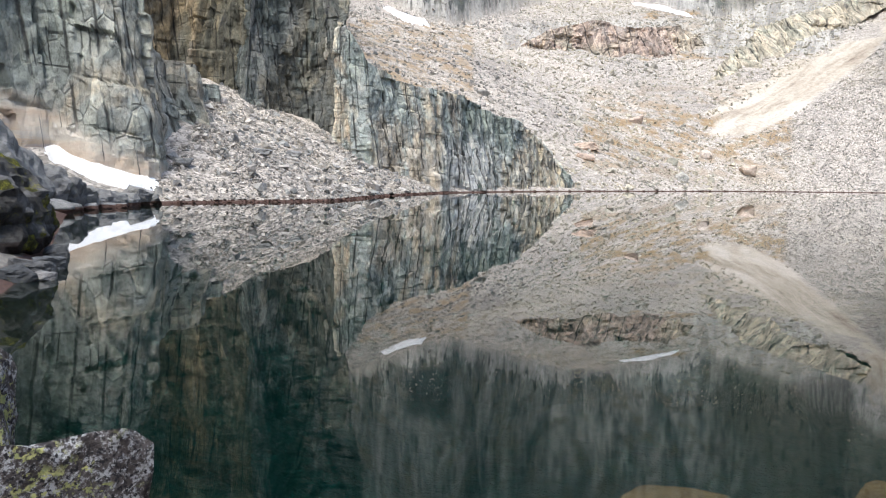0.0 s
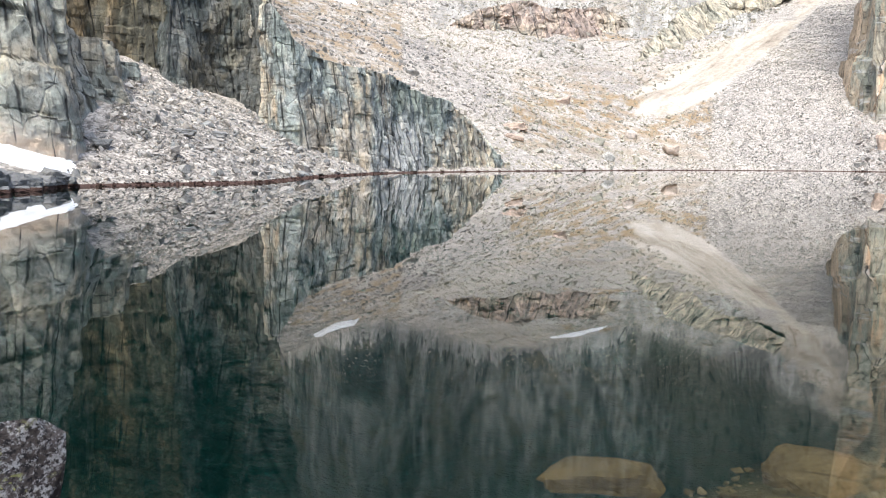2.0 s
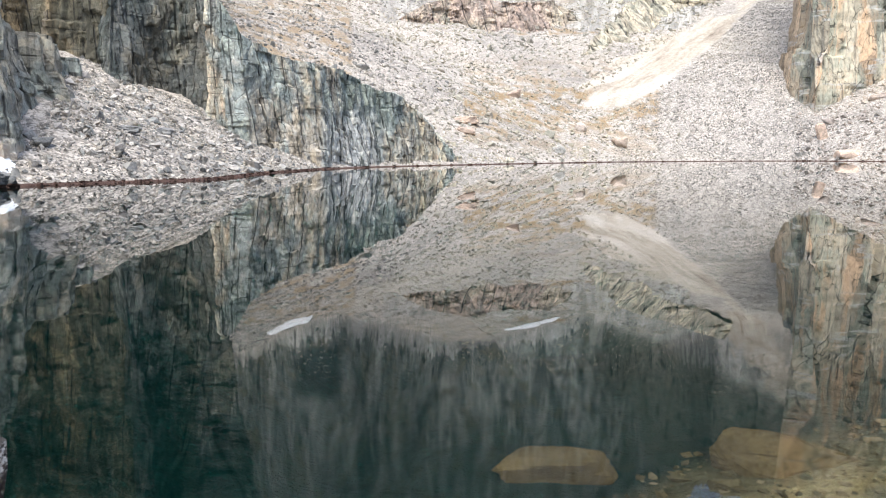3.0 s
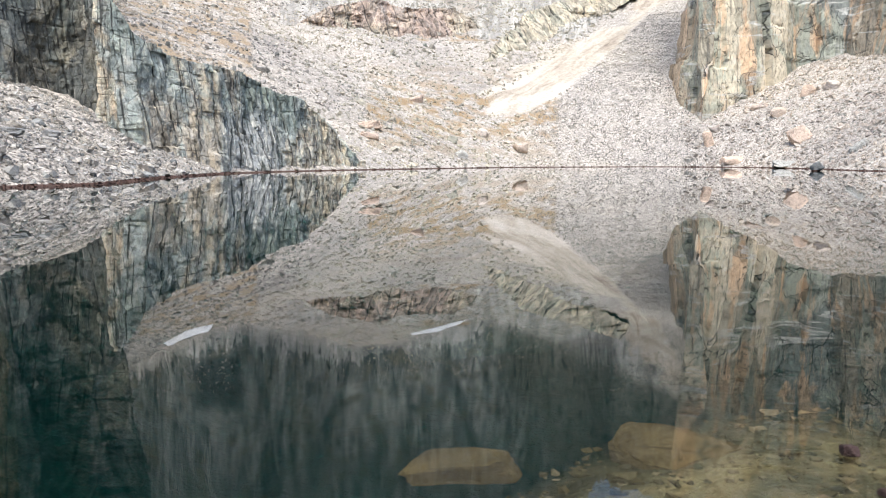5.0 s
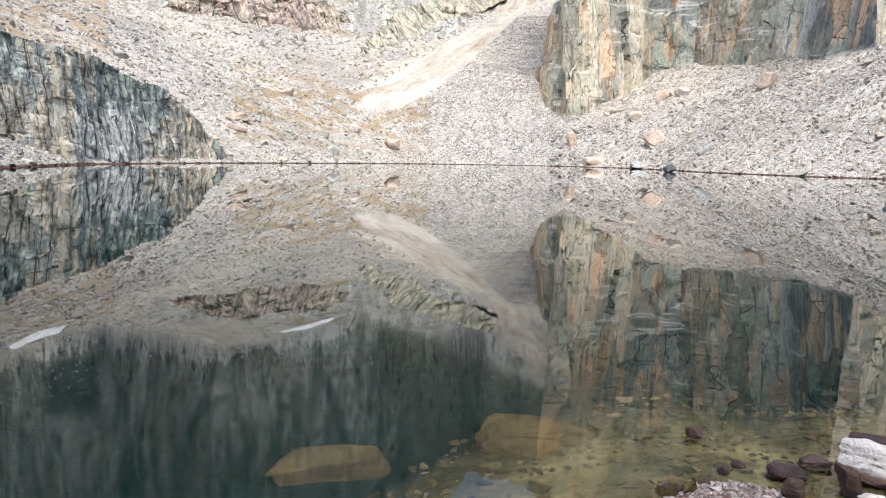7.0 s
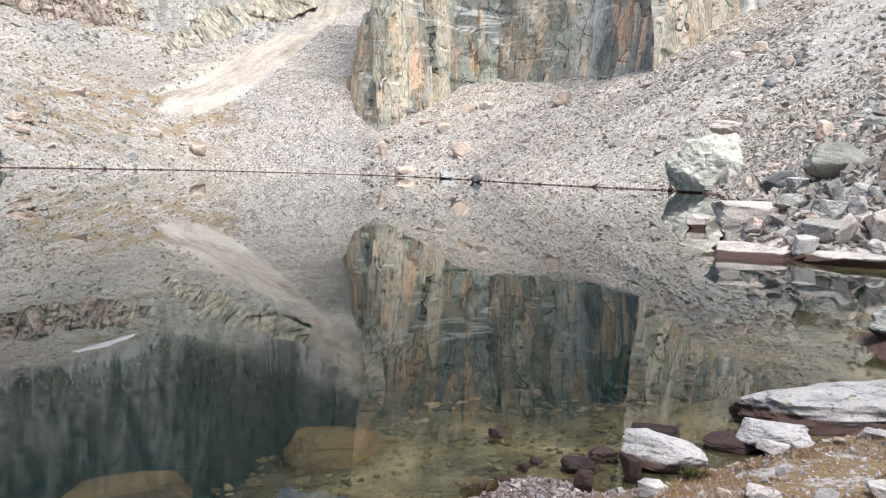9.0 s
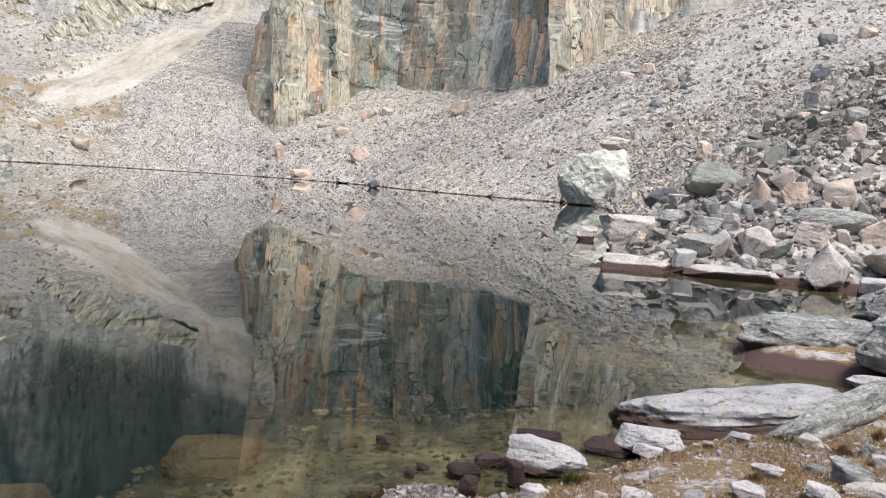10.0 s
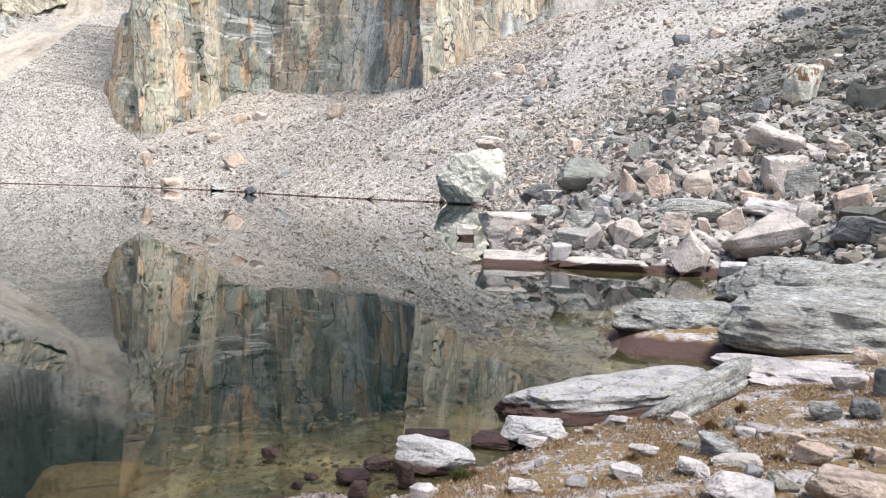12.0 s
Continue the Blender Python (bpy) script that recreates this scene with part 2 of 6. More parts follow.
def slab_wall_material():
    """A high wall of planar slabs: ochre at one end, grey-green and dark in the middle, cream beyond, with long joints and pale veins."""
    n = Net("cliff_ochre_green")
    at = n.add("ShaderNodeAttribute")
    at.attribute_name = "along"
    u, z = at.outputs["Fac"], n.height()
    plane = n.add("ShaderNodeCombineXYZ")
    n.put(plane.inputs[0], u)
    n.put(plane.inputs[1], z)
    face = plane.outputs[0]

    def stretch(su, sz, turn=0.0):
        m = n.add("ShaderNodeMapping")
        n.put(m.inputs["Vector"], face)
        m.inputs["Scale"].default_value, m.inputs["Rotation"].default_value = (su, sz, 1), (0, 0, radians(turn))
        return m.outputs[0]

    sway = n.math("MULTIPLY", n.math("SUBTRACT", n.noise(0.05, 5, 0.6, stretch(1, 0.5)), 0.5), 0.06)
    zone = n.math("ADD", n.math("DIVIDE", u, WALL_LENGTH), sway)
    col = n.ramp(zone, (0.05, (0.52, 0.40, 0.28)), (0.18, (0.50, 0.45, 0.35)), (0.285, (0.47, 0.42, 0.33)), (0.295, (0.24, 0.25, 0.225)), (0.36, (0.22, 0.235, 0.22)), (0.38, (0.47, 0.40, 0.31)), (0.47, (0.43, 0.385, 0.31)), (0.51, (0.40, 0.40, 0.37)), (0.535, (0.20, 0.21, 0.20)), (0.63, (0.17, 0.18, 0.175)), (0.645, (0.58, 0.51, 0.40)), (1.0, (0.54, 0.47, 0.38)))
    # patches of other rock, each slab with a tone of its own
    patch = n.noise(0.07, 5, 0.6, stretch(1.0, 0.45, 12), 0.6)
    col = n.mix(n.math("MULTIPLY", n.ramp(patch, (0.50, 0.0), (0.56, 1.0)), 0.8), col, (0.33, 0.345, 0.285))
    rust = n.noise(0.10, 5, 0.65, stretch(1.2, 0.30, -6), 0.5)
    col = n.mix(n.math("MULTIPLY", n.ramp(rust, (0.54, 0.0), (0.61, 1.0)), 0.8), col, (0.62, 0.42, 0.27))
    warp = n.add("ShaderNodeVectorMath")
    warp.operation = "ADD"
    n.put(warp.inputs[0], stretch(1.0, 0.42, 8))
    wob = n.add("ShaderNodeVectorMath")
    wob.operation = "SCALE"
    noisy = n.add("ShaderNodeTexNoise")
    n.put(noisy.inputs["Vector"], face)
    noisy.inputs["Scale"].default_value, noisy.inputs["Detail"].default_value = 0.16, 6
    n.put(wob.inputs[0], noisy.outputs["Color"])
    wob.inputs["Scale"].default_value = 5.0
    n.put(warp.inputs[1], wob.outputs[0])
    tone = n.add("ShaderNodeSeparateColor")
    n.put(tone.inputs[0], n.cells(0.13, "F1", warp.outputs[0], "Color"))
    col = n.mix(1.0, col, n.ramp(tone.outputs[0], (0.0, (0.62, 0.64, 0.64)), (1.0, (1.36, 1.34, 1.30))), "MULTIPLY")
    # run-off
    runs = n.noise(0.75, 6, 0.62, stretch(1.0, 0.05, 3))
    col = n.mix(n.math("MULTIPLY", n.ramp(runs, (0.55, 0.0), (0.66, 1.0)), 0.65), col, (0.075, 0.08, 0.078))
    rusty = n.noise(0.9, 5, 0.6, stretch(1.0, 0.06, 1))
    col = n.mix(n.math("MULTIPLY", n.ramp(rusty, (0.58, 0.0), (0.68, 1.0)), 0.45), col, (0.50, 0.34, 0.22))
    # pale veins that climb across the slabs
    for turn, scale in ((-24, 0.034), (20, 0.026)):
        v = n.noise(1.0, 6, 0.55, stretch(scale * 0.22, scale * 1.6, turn), 0.0)
        line = n.ramp(n.math("ABSOLUTE", n.math("SUBTRACT", v, 0.5)), (0.0, 1.0), (0.004, 0.9), (0.008, 0.0))
        gaps = n.ramp(n.noise(0.06, 4, 0.6, stretch(1, 1, turn)), (0.48, 0.0), (0.56, 1.0))
        col = n.mix(n.math("MULTIPLY", n.math("MULTIPLY", line, gaps), 0.8), col, (0.55, 0.54, 0.50))
    # joints
    edge = n.cells(0.13, "DISTANCE_TO_EDGE", warp.outputs[0])
    crack = n.ramp(edge, (0.004, 0.0), (0.020, 1.0))
    less = n.ramp(n.noise(0.10, 4, 0.6, stretch(1, 0.5, 5)), (0.42, 0.0), (0.50, 1.0))
    crack = n.math("MAXIMUM", crack, n.math("MULTIPLY", less, 0.85))
    edge2 = n.cells(0.42, "DISTANCE_TO_EDGE", warp.outputs[0])
    crack2 = n.math("MAXIMUM", n.ramp(edge2, (0.008, 0.2), (0.035, 1.0)), n.ramp(n.noise(0.22, 4, 0.6, face), (0.44, 0.0), (0.52, 1.0)))
    crack = n.math("MULTIPLY", crack, crack2)
    col = n.mix(crack, n.mix(0.9, col, (0.03, 0.03, 0.03)), col)
    fine = n.noise(1.1, 8, 0.75, stretch(1, 0.5))
    col = n.mix(1.0, col, n.ramp(fine, (0.32, 0.55), (0.5, 1.02), (0.70, 1.30)), "MULTIPLY")
    h = n.math("ADD", n.math("MULTIPLY", crack, 0.9), n.math("ADD", n.math("MULTIPLY", tone.outputs[1], 0.5), n.math("MULTIPLY", fine, 0.6)))
    return n.done(n.band(col, 0.30), 0.86, n.bump(h, 0.6, 0.7))


GREY = [(0.368, 0.358, 0.336), (0.283, 0.290, 0.275), (0.439, 0.403, 0.367), (0.343, 0.324, 0.304), (0.534, 0.493, 0.438), (0.150, 0.158, 0.158), (0.403, 0.370, 0.325), (0.61, 0.575, 0.525), (0.30, 0.30, 0.285)]
WARM = [(0.420, 0.391, 0.330), (0.365, 0.356, 0.305), (0.466, 0.439, 0.359), (0.394, 0.369, 0.317), (0.326, 0.328, 0.291), (0.493, 0.467, 0.391), (0.407, 0.369, 0.299), (0.548, 0.515, 0.432), (0.392, 0.364, 0.307)]
PINK = [(0.455, 0.396, 0.345), (0.374, 0.341, 0.305), (0.511, 0.442, 0.372), (0.317, 0.303, 0.271), (0.486, 0.411, 0.345), (0.407, 0.358, 0.312), (0.421, 0.427, 0.385), (0.259, 0.236, 0.210), (0.577, 0.502, 0.429), (0.378, 0.336, 0.295)]
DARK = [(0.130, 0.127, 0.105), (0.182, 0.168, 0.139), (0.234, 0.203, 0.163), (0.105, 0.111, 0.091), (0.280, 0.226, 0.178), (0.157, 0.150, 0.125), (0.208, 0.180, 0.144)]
m_grey = stone_material("scree_grey", GREY, sweep=True)
m_warm = stone_material("scree_warm", WARM, sweep=True)
m_pink = stone_material("scree_pink", PINK, sweep=True)
m_dark = stone_material("scree_dark", DARK)
m_grey_one = stone_material("loose_stone_grey", GREY, 0.0, False)
m_dark_one = stone_material("loose_stone_dark", DARK, 0.0, False)
m_pink_one = stone_material("loose_stone_pink", PINK, 0.0, False, sweep=True)
m_warm_one = stone_material("loose_stone_warm", WARM, 0.0, False, sweep=True)
GREENISH = [(0.28, (0.234, 0.266, 0.240)), (0.42, (0.329, 0.372, 0.329)), (0.50, (0.425, 0.457, 0.425)), (0.57, (0.616, 0.531, 0.404)), (0.63, (0.531, 0.510, 0.446)), (0.70, (0.382, 0.446, 0.414)), (0.80, (0.308, 0.361, 0.340))]
LEFT_FOOT = (23.0, 0.47)
m_left = cliff_material("cliff_green_cream", [(0.28, (0.223, 0.246, 0.223)), (0.42, (0.342, 0.372, 0.339)), (0.52, (0.446, 0.461, 0.420)), (0.60, (0.536, 0.476, 0.377)), (0.70, (0.417, 0.451, 0.417)), (0.80, (0.298, 0.327, 0.312))], 0.85, 0.36, 4, LEFT_FOOT)
m_ridge = cliff_material("cliff_green_grey", GREENISH, 0.8, 0.36, 3, None, 1.0, 0.8)
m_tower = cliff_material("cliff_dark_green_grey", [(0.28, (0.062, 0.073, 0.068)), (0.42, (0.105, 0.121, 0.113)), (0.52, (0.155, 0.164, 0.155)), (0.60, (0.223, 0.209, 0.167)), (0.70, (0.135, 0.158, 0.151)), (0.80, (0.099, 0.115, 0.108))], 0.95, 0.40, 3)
m_recess = cliff_material("cliff_dark_brown", [(0.3, (0.09, 0.09, 0.075)), (0.45, (0.16, 0.15, 0.11)), (0.58, (0.26, 0.20, 0.12)), (0.72, (0.13, 0.13, 0.11))], 0.9, 0.42, 3)
m_outcrop = cliff_material("outcrop_ochre_grey", [(0.3, (0.275, 0.216, 0.181)), (0.45, (0.396, 0.312, 0.262)), (0.55, (0.430, 0.360, 0.285)), (0.65, (0.310, 0.296, 0.239)), (0.75, (0.404, 0.320, 0.262))], 0.6, 0.16, 6, None, 1.8)
m_outcrop_green = cliff_material("outcrop_pale_green", [(0.3, (0.286, 0.272, 0.211)), (0.45, (0.420, 0.400, 0.320)), (0.55, (0.504, 0.440, 0.343)), (0.65, (0.386, 0.384, 0.312)), (0.75, (0.454, 0.400, 0.320))], 0.95, 0.16, 6, None, 1.8)
WALL_LENGTH = 304.5
m_right = slab_wall_material()
# loose rock, one tone a stone
m_pale = stone_material("pale_granite", [(0.57, 0.525, 0.50), (0.50, 0.47, 0.45), (0.59, 0.525, 0.495)], 0.4, False, 0.5, tide=0.07)
m_ledge = stone_material("pale_ledge_granite", [(0.45, 0.42, 0.40), (0.42, 0.395, 0.38)], 0.5, False, 0.5, tide=0.11)
m_slab = stone_material("cream_gneiss", [(0.60, 0.53, 0.47), (0.56, 0.51, 0.46)], 0.1, False, 1.2, tide=0.17)
m_pinkrock = stone_material("pink_gneiss", [(0.64, 0.51, 0.43), (0.54, 0.41, 0.31), (0.60, 0.54, 0.48), (0.66, 0.50, 0.39), (0.56, 0.50, 0.45), (0.62, 0.53, 0.45)], 0.15, False)
m_cove = stone_material("pale_pink_gneiss", [(0.62, 0.535, 0.47), (0.58, 0.515, 0.46), (0.64, 0.54, 0.465)], 0.1, False, 1.0, tide=0.12)
m_schist = stone_material("blue_grey_schist", [(0.47, 0.46, 0.42), (0.41, 0.405, 0.38), (0.52, 0.505, 0.455)], 0.3, False, 0.8, True, True)
m_greenrock = stone_material("green_grey_rock", [(0.37, 0.355, 0.295), (0.30, 0.30, 0.26), (0.43, 0.405, 0.34)], 0.2, False)
m_palegreen = stone_material("pale_green_rock", [(0.66, 0.64, 0.53), (0.68, 0.65, 0.55)], 0.15, False, 3.0)
m_brown = stone_material("stained_brown_rock", [(0.045, 0.026, 0.025), (0.06, 0.034, 0.03), (0.075, 0.045, 0.04)], 0.0, False, 0.6, False)
m_bed = stone_material("silted_stone", [(0.05, 0.041, 0.022), (0.088, 0.064, 0.030), (0.038, 0.035, 0.022), (0.11, 0.083, 0.045), (0.14, 0.11, 0.07)], 0.0, True, 0.5, False)
m_bed.node_tree.nodes["Principled BSDF"].inputs["Specular IOR Level"].default_value = 0.0
m_wetgravel = stone_material("wet_gravel", [(0.30, 0.25, 0.23), (0.22, 0.18, 0.17), (0.38, 0.32, 0.29), (0.26, 0.20, 0.18)], 0.0, True, 0.3, False)
m_pebble_one = stone_material("loose_pebble", [(0.50, 0.45, 0.42), (0.36, 0.33, 0.32), (0.60, 0.55, 0.51), (0.42, 0.35, 0.31), (0.30, 0.31, 0.32)], 0.0, False, 0.3, False)
m_ochre = stone_material("ochre_silted_slab", [(0.10, 0.070, 0.032), (0.085, 0.058, 0.027)], 0.0, False, 0.8, False)
m_ochre.node_tree.nodes["Principled BSDF"].inputs["Specular IOR Level"].default_value = 0.0
m_pebble = stone_material("pebbles", [(0.50, 0.45, 0.42), (0.36, 0.33, 0.32), (0.60, 0.55, 0.51), (0.42, 0.35, 0.31), (0.30, 0.31, 0.32)], 0.0, True, 0.3, False)


def lichen_material():
    """Dark rock under crusts of grey, black and yellow-green lichen."""
    n = Net("lichened_dark_rock")
    col = n.ramp(n.noise(12, 8, 0.75), (0.34, (0.030, 0.025, 0.024)), (0.5, (0.085, 0.073, 0.070)), (0.66, (0.20, 0.185, 0.18)))
    grey = n.ramp(n.noise(24, 8, 0.78), (0.50, 0.0), (0.56, 1.0))
    col = n.mix(n.math("MULTIPLY", grey, 0.85), col, (0.46, 0.47, 0.48))
    black = n.ramp(n.noise(60, 7, 0.7, n.scaled(1, 1, 1, 30)), (0.53, 0.0), (0.57, 1.0))
    col = n.mix(black, col, (0.018, 0.017, 0.02))
    spots = n.ramp(n.noise(26, 6, 0.7), (0.53, 0.0), (0.57, 1.0))
    lime = n.math("MULTIPLY", spots, n.ramp(n.noise(4, 4, 0.6), (0.48, 0.0), (0.55, 1.0)))
    col = n.mix(lime, col, n.ramp(n.noise(40, 4), (0.4, (0.30, 0.33, 0.14)), (0.6, (0.50, 0.50, 0.20))))
    crumb = n.noise(50, 6, 0.75)
    h = n.math("ADD", n.math("MULTIPLY", n.noise(9, 6, 0.7), 2.0), n.math("MULTIPLY", crumb, 0.5))
    return n.done(col, 0.9, n.bump(h, 0.03, 1.0))


m_lichen = lichen_material()


def moss_material():
    n = Net("mossy_dark_rock")
    col = n.ramp(n.noise(1.2, 6, 0.68), (0.36, (0.018, 0.018, 0.018)), (0.5, (0.075, 0.072, 0.068)), (0.66, (0.19, 0.19, 0.19)))
    moss = n.ramp(n.noise(1.3, 9, 0.75, n.scaled(1, 1, 1.2)), (0.57, 0.0), (0.66, 1.0))
    col = n.mix(moss, col, n.ramp(n.noise(5, 5, 0.6), (0.35, (0.05, 0.05, 0.010)), (0.68, (0.30, 0.29, 0.03))))
    return n.done(n.band(col, 0.5, (0.02, 0.014, 0.012)), 0.9, n.bump(n.noise(3.5, 7, 0.72), 0.2, 1.0))


def grass_material():
    n = Net("dry_grass")
    pick = n.add("ShaderNodeNewGeometry").outputs["Random Per Island"]
    return n.done(n.ramp(pick, (0.0, (0.13, 0.075, 0.035)), (0.4, (0.22, 0.13, 0.065)), (0.75, (0.32, 0.21, 0.115)), (1.0, (0.15, 0.14, 0.06))), 0.8)


def crust_material(name, stops, bumpy):
    n = Net(name)
    return n.done(n.ramp(n.noise(6, 7, 0.75), *stops), 0.95, n.bump(n.noise(14, 6, 0.75), bumpy, 1.0))


m_mossy = crust_material("moss_cushion", [(0.36, (0.018, 0.018, 0.006)), (0.52, (0.06, 0.06, 0.012)), (0.68, (0.26, 0.26, 0.03))], 0.08)
m_rust = crust_material("rust_crust", [(0.34, (0.15, 0.085, 0.05)), (0.5, (0.26, 0.145, 0.08)), (0.66, (0.34, 0.23, 0.14))], 0.04)
m_tuftgreen = crust_material("olive_grass", [(0.35, (0.05, 0.05, 0.015)), (0.6, (0.15, 0.14, 0.05))], 0.01)
m_moss = moss_material()
m_grass = grass_material()


def ground_material():
    """Scree, grass patches, bare slab and lake bed, by place."""
    n = Net("ground_scree")
    big = n.noise(0.03, 5, 0.6)
    col = n.ramp(big, (0.32, (0.32, 0.292, 0.262)), (0.5, (0.415, 0.378, 0.335)), (0.66, (0.455, 0.41, 0.355)))
    pick = n.add("ShaderNodeSeparateColor")
    n.put(pick.inputs[0], n.cells(1.1, "F1", None, "Color"))
    col = n.mix(0.4, col, n.ramp(pick.outputs[0], (0.0, 0.25), (1.0, 0.8)), "OVERLAY")
    grit = n.add("ShaderNodeSeparateColor")
    n.put(grit.inputs[0], n.cells(4.2, "F1", None, "Color"))
    col = n.mix(0.75, col, n.ramp(grit.outputs[1], (0.0, 0.12), (1.0, 0.80)), "OVERLAY")
    sep = n.add("ShaderNodeAttribute")
    sep.attribute_name = "kind"
    masks = n.add("ShaderNodeSeparateColor")
    n.put(masks.inputs[0], sep.outputs["Color"])
    grass = n.math("MULTIPLY", masks.outputs[0], n.ramp(n.noise(0.16, 5, 0.6), (0.46, 0.0), (0.58, 1.0)))
    col = n.mix(n.math("MULTIPLY", grass, 0.8), col, n.ramp(n.noise(2.0, 5), (0.35, (0.20, 0.125, 0.055)), (0.65, (0.36, 0.25, 0.12))))
    at = n.add("ShaderNodeAttribute")
    at.attribute_name = "along"
    face = n.add("ShaderNodeCombineXYZ")
    n.put(face.inputs[0], at.outputs["Fac"])
    n.put(face.inputs[1], n.math("MULTIPLY", n.height(), 0.14))
    wall = n.noise(0.16, 9, 0.70, face.outputs[0], 0.3)
    rock = n.ramp(wall, (0.38, (0.085, 0.093, 0.088)), (0.47, (0.175, 0.185, 0.173)), (0.60, (0.34, 0.345, 0.315)))
    rock = n.mix(n.ramp(n.noise(0.11, 6, 0.66), (0.50, 0.0), (0.62, 0.75)), rock, (0.17, 0.155, 0.11))
    faces = n.add("ShaderNodeAttribute")
    faces.attribute_name = "face"
    zones = n.add("ShaderNodeSeparateColor")
    n.put(zones.inputs[0], faces.outputs["Color"])
    # pale granite foot; shade of an overhang and of the greener end painted dark
    low_rock = n.ramp(n.math("ADD", zones.outputs[0], n.math("MULTIPLY", n.math("SUBTRACT", wall, 0.5), 2.2)), (0.50, 0.0), (0.62, 0.85))
    rock = n.mix(low_rock, rock, n.mix(n.ramp(wall, (0.40, 0.0), (0.56, 1.0)), (0.24, 0.235, 0.22), (0.52, 0.50, 0.46)))
    # greener rock at one end, its shaded look mixed into the colour
    rock = n.mix(n.math("MULTIPLY", zones.outputs[2], 0.8), rock, n.ramp(n.noise(0.30, 7, 0.7), (0.36, (0.080, 0.084, 0.068)), (0.64, (0.19, 0.18, 0.145))))
    runs = n.ramp(n.noise(0.55, 5, 0.62, face.outputs[0], 0.2), (0.55, 0.0), (0.61, 1.0))
    runs = n.math("MULTIPLY", runs, n.ramp(n.noise(0.05, 4, 0.6), (0.42, 0.15), (0.58, 1.0)))
    rock = n.mix(n.math("MULTIPLY", runs, 0.85), rock, (0.035, 0.04, 0.04))
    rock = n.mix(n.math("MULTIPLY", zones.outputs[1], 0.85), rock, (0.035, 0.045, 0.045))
    rock = n.mix(1.0, rock, n.ramp(n.noise(0.35, 8, 0.8), (0.34, 0.62), (0.5, 0.98), (0.66, 1.25)), "MULTIPLY")
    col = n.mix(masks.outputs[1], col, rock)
    along = n.add("ShaderNodeMapping")
    along.vector_type = "TEXTURE"
    n.put(along.inputs["Vector"], n.pos)
    along.inputs["Rotation"].default_value = (0, radians(-21), radians(42))
    along.inputs["Scale"].default_value = (9.0, 1.0, 1.0)
    pale = n.ramp(n.noise(0.16, 7, 0.68, along.outputs[0], 0.5), (0.34, (0.22, 0.18, 0.14)), (0.40, (0.38, 0.325, 0.26)), (0.50, (0.49, 0.435, 0.36)), (0.62, (0.58, 0.525, 0.455)))
    split = n.cells(0.34, "DISTANCE_TO_EDGE", along.outputs[0])
    pale = n.mix(1.0, pale, n.ramp(n.math("ADD", split, n.math("MULTIPLY", n.noise(0.35, 6, 0.7), 0.14)), (0.040, 0.78), (0.07, 1.0)), "MULTIPLY")
    pale = n.mix(1.0, pale, n.ramp(n.noise(0.9, 9, 0.8), (0.34, 0.62), (0.5, 1.0), (0.66, 1.18)), "MULTIPLY")
    col = n.mix(masks.outputs[2], col, pale)
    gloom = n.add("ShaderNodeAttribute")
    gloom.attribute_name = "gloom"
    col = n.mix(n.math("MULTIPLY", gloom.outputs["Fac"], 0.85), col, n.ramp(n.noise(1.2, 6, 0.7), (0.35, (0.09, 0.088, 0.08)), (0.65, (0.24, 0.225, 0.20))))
    near = n.add("ShaderNodeAttribute")
    near.attribute_name = "bank"
    gravel = n.ramp(n.noise(45, 5, 0.75), (0.30, (0.20, 0.175, 0.165)), (0.5, (0.43, 0.385, 0.36)), (0.70, (0.62, 0.57, 0.54)))
    turf = n.ramp(n.noise(30, 5, 0.7), (0.30, (0.10, 0.065, 0.03)), (0.55, (0.25, 0.165, 0.08)), (0.75, (0.36, 0.26, 0.14)))
    soil = n.mix(n.ramp(n.noise(2.4, 7, 0.72), (0.50, 1.0), (0.57, 0.0)), gravel, turf)
    col = n.mix(near.outputs["Fac"], col, soil)
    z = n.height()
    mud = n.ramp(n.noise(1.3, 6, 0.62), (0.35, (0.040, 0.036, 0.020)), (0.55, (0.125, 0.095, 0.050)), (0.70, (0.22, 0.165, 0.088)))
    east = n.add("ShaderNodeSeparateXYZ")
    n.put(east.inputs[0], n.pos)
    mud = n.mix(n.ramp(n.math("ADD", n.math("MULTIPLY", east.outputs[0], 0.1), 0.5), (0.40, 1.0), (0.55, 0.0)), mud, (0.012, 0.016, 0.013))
    # deep bed turns dark teal: light lost in the water, painted by depth
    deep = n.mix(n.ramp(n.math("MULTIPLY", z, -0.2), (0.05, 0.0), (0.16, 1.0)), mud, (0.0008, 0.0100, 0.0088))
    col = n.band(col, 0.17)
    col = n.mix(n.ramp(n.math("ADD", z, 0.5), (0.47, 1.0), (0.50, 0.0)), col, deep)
    relief = n.math("ADD", n.math("MULTIPLY", n.cells(1.1), -0.6), n.math("MULTIPLY", n.noise(2.4, 6, 0.7), 1.2))
    small = n.math("MULTIPLY", n.math("MULTIPLY", n.noise(30, 5, 0.75), near.outputs["Fac"]), 0.12)
    far = n.math("MULTIPLY", relief, n.math("SUBTRACT", 1.0, near.outputs["Fac"]))
    n.put(n.bsdf.inputs["Specular IOR Level"], n.ramp(n.math("ADD", z, 0.5), (0.49, 0.0), (0.51, 0.3)))
    return n.done(col, 0.9, n.bump(n.math("ADD", far, small), 0.25, 0.8), None)


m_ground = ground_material()


